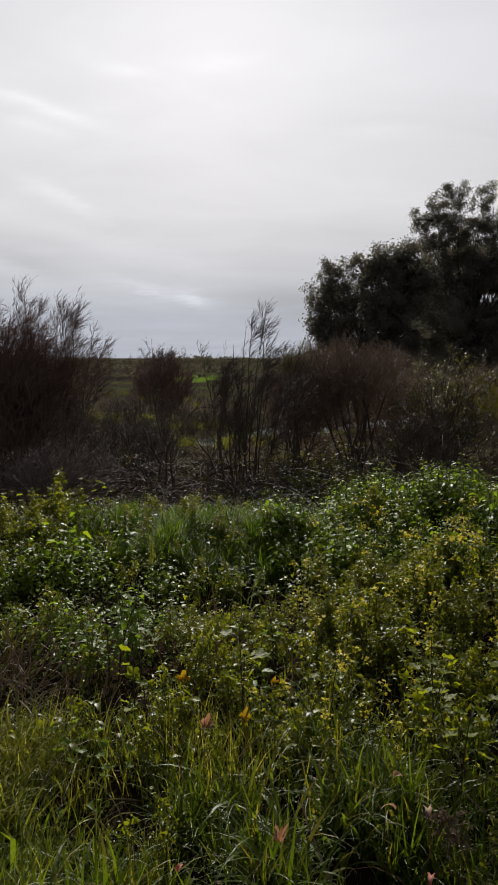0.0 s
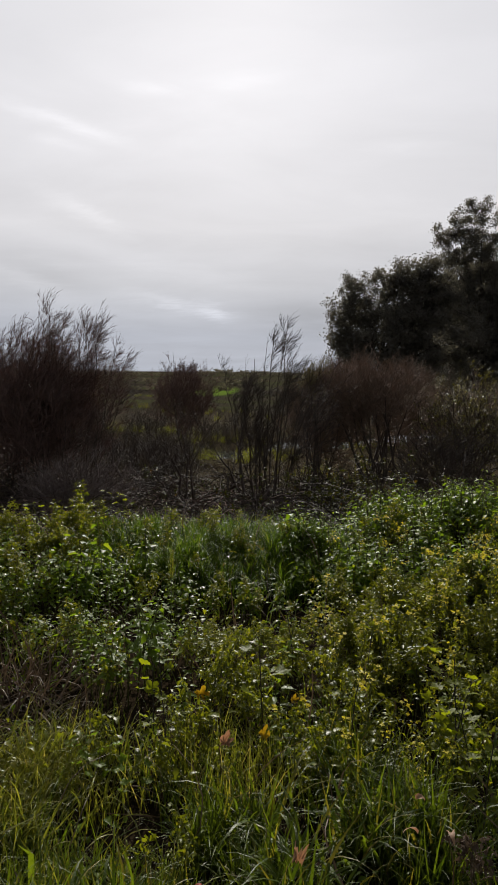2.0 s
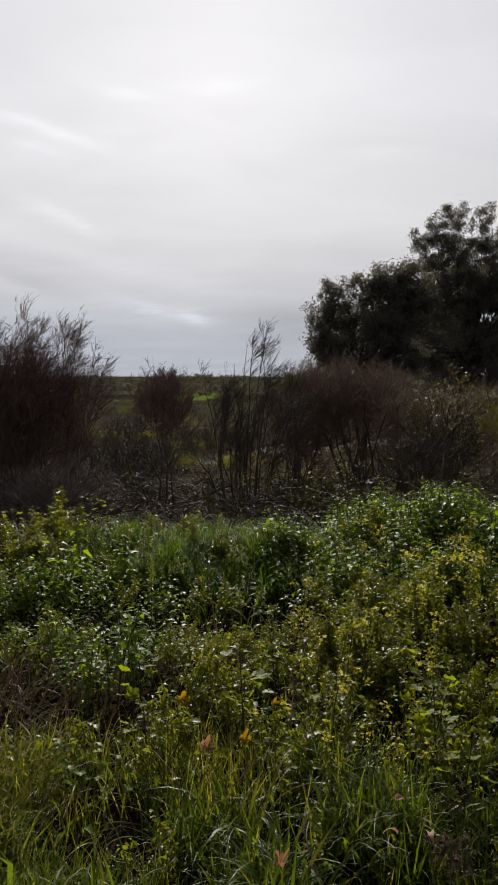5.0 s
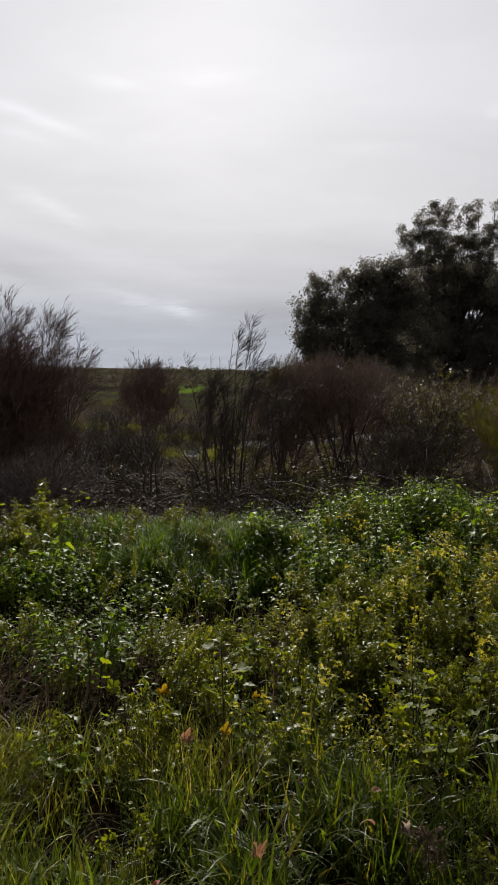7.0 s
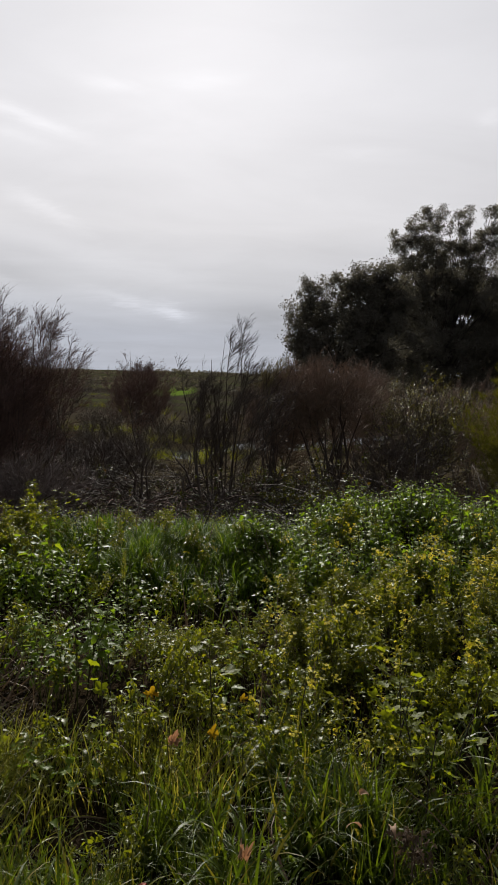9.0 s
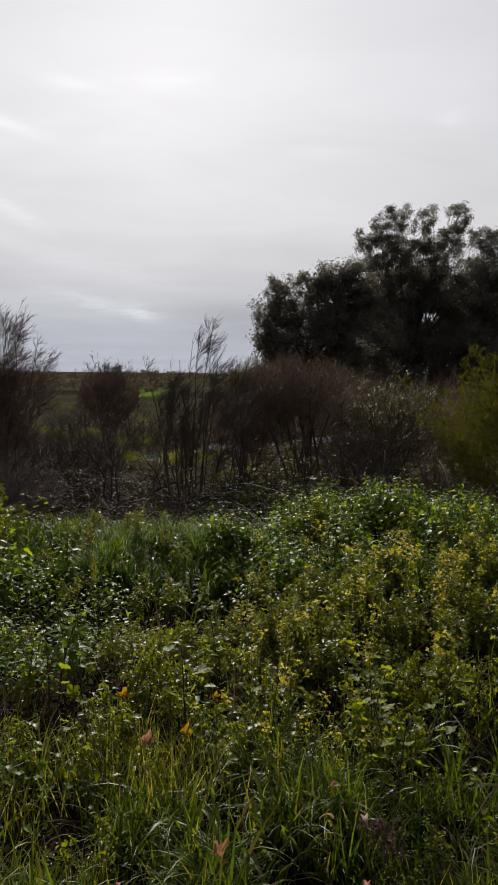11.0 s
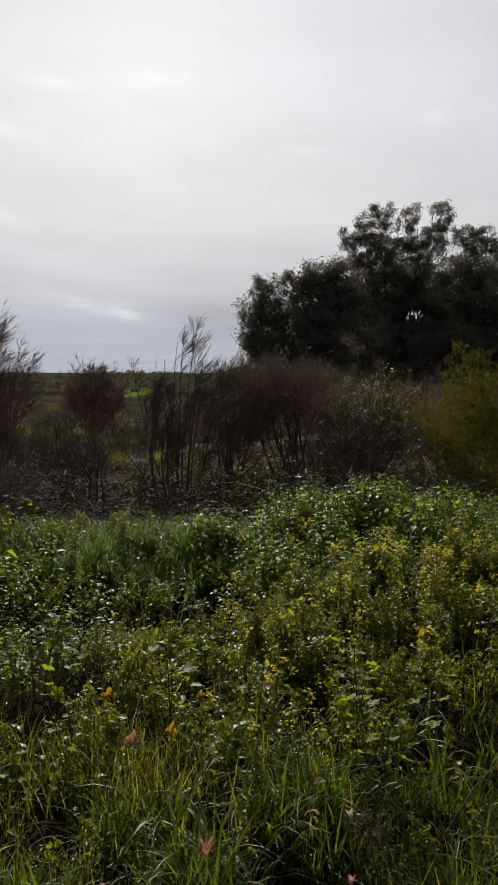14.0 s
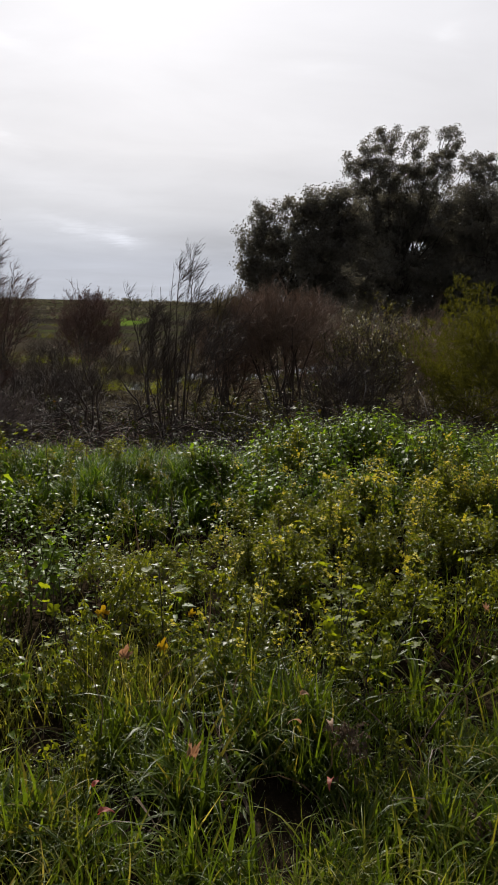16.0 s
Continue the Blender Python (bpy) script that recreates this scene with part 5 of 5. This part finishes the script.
def flowering_plants():
    rng = rng_of(61)
    kinds = []
    for k in range(8):
        s, l, b = mustard(rng, rng.uniform(0.42, 0.58), int(rng.integers(4, 7)), int(rng.integers(5, 9)), 0.027, 1)
        root = tagged(new("mustard_plant"), "upright mustard weed with small yellow flowers", "wild mustard", "flowering mustard on the bank")
        stalk = part("stem", s, [M_STEM], root)
        part("foliage", l, [M_WEED], root, "", "stuff")
        for one in b:
            part("flower_head", one, [M_PETAL], stalk, "small yellow four-petalled flowers", "stuff")
        kinds.append(root)
    p = sow(rng, 25, 1.9, 4.9, lambda x, y: np.clip(0.15 + 0.85 * ramp01(2.6, 3.2, y), 0, 1) * (x > -0.1 * y) * (0.12 + 0.88 * ramp01(-0.05, 0.16, x / y)) * (0.35 + 0.65 * (hills(x, y, 0.7, 62) > 0.45)) * ((x > 0.35) | (y < 3.9)) * open_soil(x, y))
    near = np.array([(0.41, 2.36), (0.57, 2.34), (0.40, 2.82), (0.10, 2.37), (0.48, 2.28), (0.43, 2.72), (0.30, 2.29), (0.59, 2.71)])
    p = np.concatenate([p[p[:, 1] > 2.9], np.stack([near[:, 0], near[:, 1], land(near[:, 0], near[:, 1])], 1)])
    for k, (x, y, z) in enumerate(p):
        m = pose(x, y, z, rng.normal(0, 6), rng.normal(0, 6), rng.uniform(0, 360)) @ Matrix.Scale(rng.uniform(0.72, 1.02) if y > 2.9 else rng.uniform(0.7, 0.8), 4)
        if k < len(kinds):
            kinds[k].matrix_basis = m
        else:
            c = copy_thing(kinds[k % len(kinds)], m)
            c.matrix_basis = m


flowering_plants()


# ---- single leaves and lobed plants that stand out ----
def fallen_leaf(seed, x, y, z, size, mat, label, tilt=(20, 10), narrow=False):
    rng = rng_of(seed)
    shape = leaf(size * 0.85, size * 0.3, 1.1, 2.4, 0.12, 8) if narrow else lobed_leaf(rng, size * 0.75, 5, 0.45, 0.7, 0.34, 25)
    ob = thing("dry_leaf", shape, [mat], label, "leaf")
    ob.matrix_basis = pose(x, y, z if narrow else z - 0.045, tilt[0], tilt[1], rng.uniform(0, 360))
    return ob


fallen_leaf(71, -0.145, 2.185, 0.4, 0.08, M_TAN, "curled tan dried leaf caught in the weeds", (50, 10))
fallen_leaf(72, 0.09, 1.83, 0.29, 0.075, M_TAN, "crumpled brown dried leaf on a grass stem", (60, 20))
fallen_leaf(73, 0.49, 1.85, 0.33, 0.070, M_TAN, "curled tan dried leaf hanging in the grass", (80, 10), True)
fallen_leaf(74, -0.25, 2.42, 0.44, 0.09, M_YELLOWED, "bright yellow dying leaf among green weeds", (70, 10))
fallen_leaf(75, 0.40, 1.85, 0.33, 0.060, M_TAN, "narrow brown dried leaf in the grass", (70, 30), True)
fallen_leaf(76, 0.42, 1.97, 0.35, 0.060, M_TAN, "small reddish-brown dried leaf in the grass", (50, 20), True)
fallen_leaf(77, -0.02, 2.23, 0.4, 0.072, M_YELLOWED, "yellow dying leaf beside a tan one", (40, 10))
fallen_leaf(78, 0.08, 2.36, 0.47, 0.052, M_YELLOWED, "small orange-yellow leaf on a weed", (60, 10))
fallen_leaf(79, -0.177, 1.60, 0.351, 0.042, M_RED, "small red leaf on a grass stem", (70, 10), True)
fallen_leaf(80, -0.154, 1.54, 0.32, 0.060, M_RED, "long red leaf hanging from a thin stalk", (85, 5), True)
fallen_leaf(81, 0.46, 1.68, 0.27, 0.060, M_RED, "pinkish-red leaf among grass blades", (70, 15), True)
fallen_leaf(82, 1.27, 2.48, 0.41, 0.042, M_TAN, "tan dried leaf at the edge of the weeds", (60, 15))


def lobed_weed(seed, x, y, height, count, size, mat, label, dark=True):
    """An upright weed: one thin stem and broad lobed leaves on stalks."""
    rng = rng_of(seed)
    root = tagged(new("lobed_weed"), label, "weed", "broad-leaved weeds on the bank")
    root.location = (x, y, float(land(x, y)))
    P, R = run_out(rng, np.zeros((1, 3)), np.array([[rng.normal(0, 0.1), rng.normal(0, 0.1), 1.0]]), np.array([height]), np.array([0.0035]), 7, (0, 0, 0), 0.05, 0.5)
    part("stem", tubes(P, R, 5), [M_DARK_STEM if dark else M_STEM], root)
    for k in range(count):
        f = np.array([0.35 + 0.65 * (k + 0.5) / count])
        at, _, _ = along(P, R, np.zeros(1, int), f)
        yaw = k * 2.4 + rng.normal(0, 0.3)
        reach = rng.uniform(0.02, 0.05)
        tip = at[0] + np.array([-np.sin(yaw) * reach, np.cos(yaw) * reach, reach * 0.5])
        stalk = slot(tubes(np.array([[at[0], (at[0] + tip) / 2 + (0, 0, 0.004), tip]]), np.full((1, 3), 0.0012), 3), 1)
        blade_ = scatter(lobed_leaf(rng, size * rng.uniform(0.7, 1.15), 5, 0.32, 0.12, 0.05, 19), tip[None], turns(np.array([yaw]), rng.uniform(-0.3, 0.6, 1), rng.normal(0, 0.3, 1)), np.ones(1))
        part("leaf_stalk", slot(stalk, 0), [M_STEM], part("leaf", blade_, [mat], root))
    return root


for k, (x, y, h, c, size) in enumerate([(0.84, 2.40, 0.50, 13, 0.075), (0.72, 2.56, 0.54, 12, 0.075), (0.76, 2.42, 0.46, 10, 0.07), (0.64, 2.5, 0.5, 11, 0.075), (0.70, 2.22, 0.38, 8, 0.06), (0.66, 2.68, 0.52, 10, 0.07),
                                        (-0.01, 2.72, 0.50, 4, 0.095), (-0.38, 2.54, 0.52, 8, 0.07), (-0.44, 2.62, 0.46, 6, 0.05), (0.40, 2.95, 0.50, 6, 0.045), (1.35, 2.80, 0.48, 8, 0.05), (0.32, 2.62, 0.45, 5, 0.045),
                                        (1.2, 3.3, 0.5, 7, 0.05), (0.1, 3.3, 0.48, 6, 0.05)]):
    lobed_weed(90 + k, x, y, h, c, size, M_BROAD, "upright weed with pale yellow-green lobed leaves")
for k, (x, y, h) in enumerate([(-1.32, 5.42, 0.42), (-1.48, 5.46, 0.38), (-1.15, 5.45, 0.4), (-1.62, 5.4, 0.34), (-1.85, 5.4, 0.32)]):
    lobed_weed(110 + k, x, y, h, 10, 0.06, M_BROAD, "bright green lobed weed on the crest of the bank", False)
for k, (x, y) in enumerate([(-0.60, 2.42), (-0.50, 2.36), (-0.66, 2.50)]):
    lobed_weed(120 + k, x, y, 0.20, 6, 0.065, M_NETTLE, "low weed with broad glossy grey-green leaves", False)


def dried_weed(seed, x, y, height, label):
    """A dead feathery weed: a brittle stem, drooping side stems and withered scraps of leaf."""
    rng = rng_of(seed)
    root = tagged(new("dried_weed"), label, "dead weed", "dead weeds in the grass")
    root.location = (x, y, float(land(x, y)))
    P, R = run_out(rng, np.zeros((1, 3)), np.array([[rng.normal(0, 0.2), rng.normal(0, 0.2), 1.0]]), np.array([height]), np.array([0.003]), 7, (0, 0, 0), 0.08, 0.5)
    P1, R1 = sprout(rng, P, R, 9, (height * 0.25, height * 0.5), 0.8, 0.35, 1.0, (0, 0, -0.9), 5, 0.12, 0.6, 0.001)
    stem = part("stem", tubes(P, R, 5), [M_STRAW], root)
    for k in range(len(P1)):
        part("side_stem", tubes(P1[k:k + 1], R1[k:k + 1], 3), [M_STRAW], stem)
    N = 110
    at, _, _ = along(P1, R1, rng.integers(0, len(P1), N), rng.uniform(0.2, 1, N))
    r = turns(rng.uniform(0, 6.28, N), rng.uniform(-1.2, 0.3, N), rng.uniform(-0.8, 0.8, N))
    part("withered_leaves", scatter(leaf(0.022, 0.012, 0.6, 1.4, 0, 2), at + rng.normal(0, 0.004, at.shape), r, rng.uniform(0.5, 1.3, N)), [M_STRAW], root, "shrivelled grey-brown leaves", "stuff")
    return root


dried_weed(131, 0.57, 1.88, 0.28, "dead grey-brown feathery weed standing in the grass")
dried_weed(132, 0.95, 1.66, 0.2, "small pale dead weed standing in the grass")
dried_weed(133, 0.62, 1.93, 0.24, "dead grey-brown feathery weed standing in the grass")


def seed_spike(seed, x, y, height, label):
    """A grass stalk with a fuzzy spindle of seeds at its top."""
    rng = rng_of(seed)
    root = tagged(new("grass_stalk"), label, "grass", "")
    root.location = (x, y, float(land(x, y)))
    P, R = run_out(rng, np.zeros((1, 3)), np.array([[0.05, 0.0, 1.0]]), np.array([height]), np.array([0.002]), 7, (0, 0, 0), 0.03, 0.7)
    part("stem", tubes(P, R, 5), [M_STEM], root)
    N = 260
    f = rng.uniform(0.68, 1.0, N)
    at, d, _ = along(P, R, np.zeros(N, int), f)
    girth = 0.016 * np.sin(np.pi * np.clip((f - 0.62) / 0.4, 0, 1)) * rng.uniform(0.4, 1.0, N)
    a = rng.uniform(0, 6.28, N)
    at = at + np.stack([np.cos(a), np.sin(a), np.zeros(N)], 1) * girth[:, None]
    r = turns(a - 1.57, rng.uniform(0.7, 1.3, N), np.zeros(N))
    part("seed_head", scatter(leaf(0.016, 0.0035, 0.4, 0.2, 0, 2), at, r, rng.uniform(0.6, 1.3, N)), [M_GRASS_PALE], root, "pale green fuzzy seed head", "stuff")
    return root


seed_spike(141, -0.6, 4.1, 0.50, "tall grass stalk with a pale green seed head")


def dead_stalk(seed, x, y, height, lean, bow, label, mat):
    """A single dead stem with a few broken side stems."""
    rng = rng_of(seed)
    root = tagged(new("dead_stalk"), label, "dead weed", "dead weeds in the grass")
    root.location = (x, y, float(land(x, y)))
    P, R = run_out(rng, np.zeros((1, 3)), np.array([[lean, 0.05, 1.0]]), np.array([height]), np.array([0.0032]), 9, bow, 0.05, 0.4)
    part("stem", tubes(P, R, 5), [mat], root)
    P1, R1 = sprout(rng, P, R, 4, (height * 0.12, height * 0.3), 0.7, 0.4, 0.95, (0, 0, 0.2), 4, 0.1, 0.6, 0.001)
    for k in range(len(P1)):
        part("side_stem", tubes(P1[k:k + 1], R1[k:k + 1], 4), [mat], root)
    return root


dead_stalk(151, -0.875, 4.9, 0.52, 0.0, (0, 0, 0), "dark dead stalk standing in the tussock", M_DARK_STEM)
dead_stalk(152, -0.98, 4.92, 0.50, -0.15, (0, 0, 0), "dark leaning dead stalk beside the tussock", M_DARK_STEM)
dead_stalk(153, 0.66, 1.9, 0.34, 0.5, (1.2, 0, -2.2), "pale dead stem arching over the grass", M_CANE_PALE)
dead_stalk(154, 0.86, 2.12, 0.36, 0.5, (0.3, 0, -0.1), "pale forked dead stem leaning in a dark hollow", M_CANE_PALE)
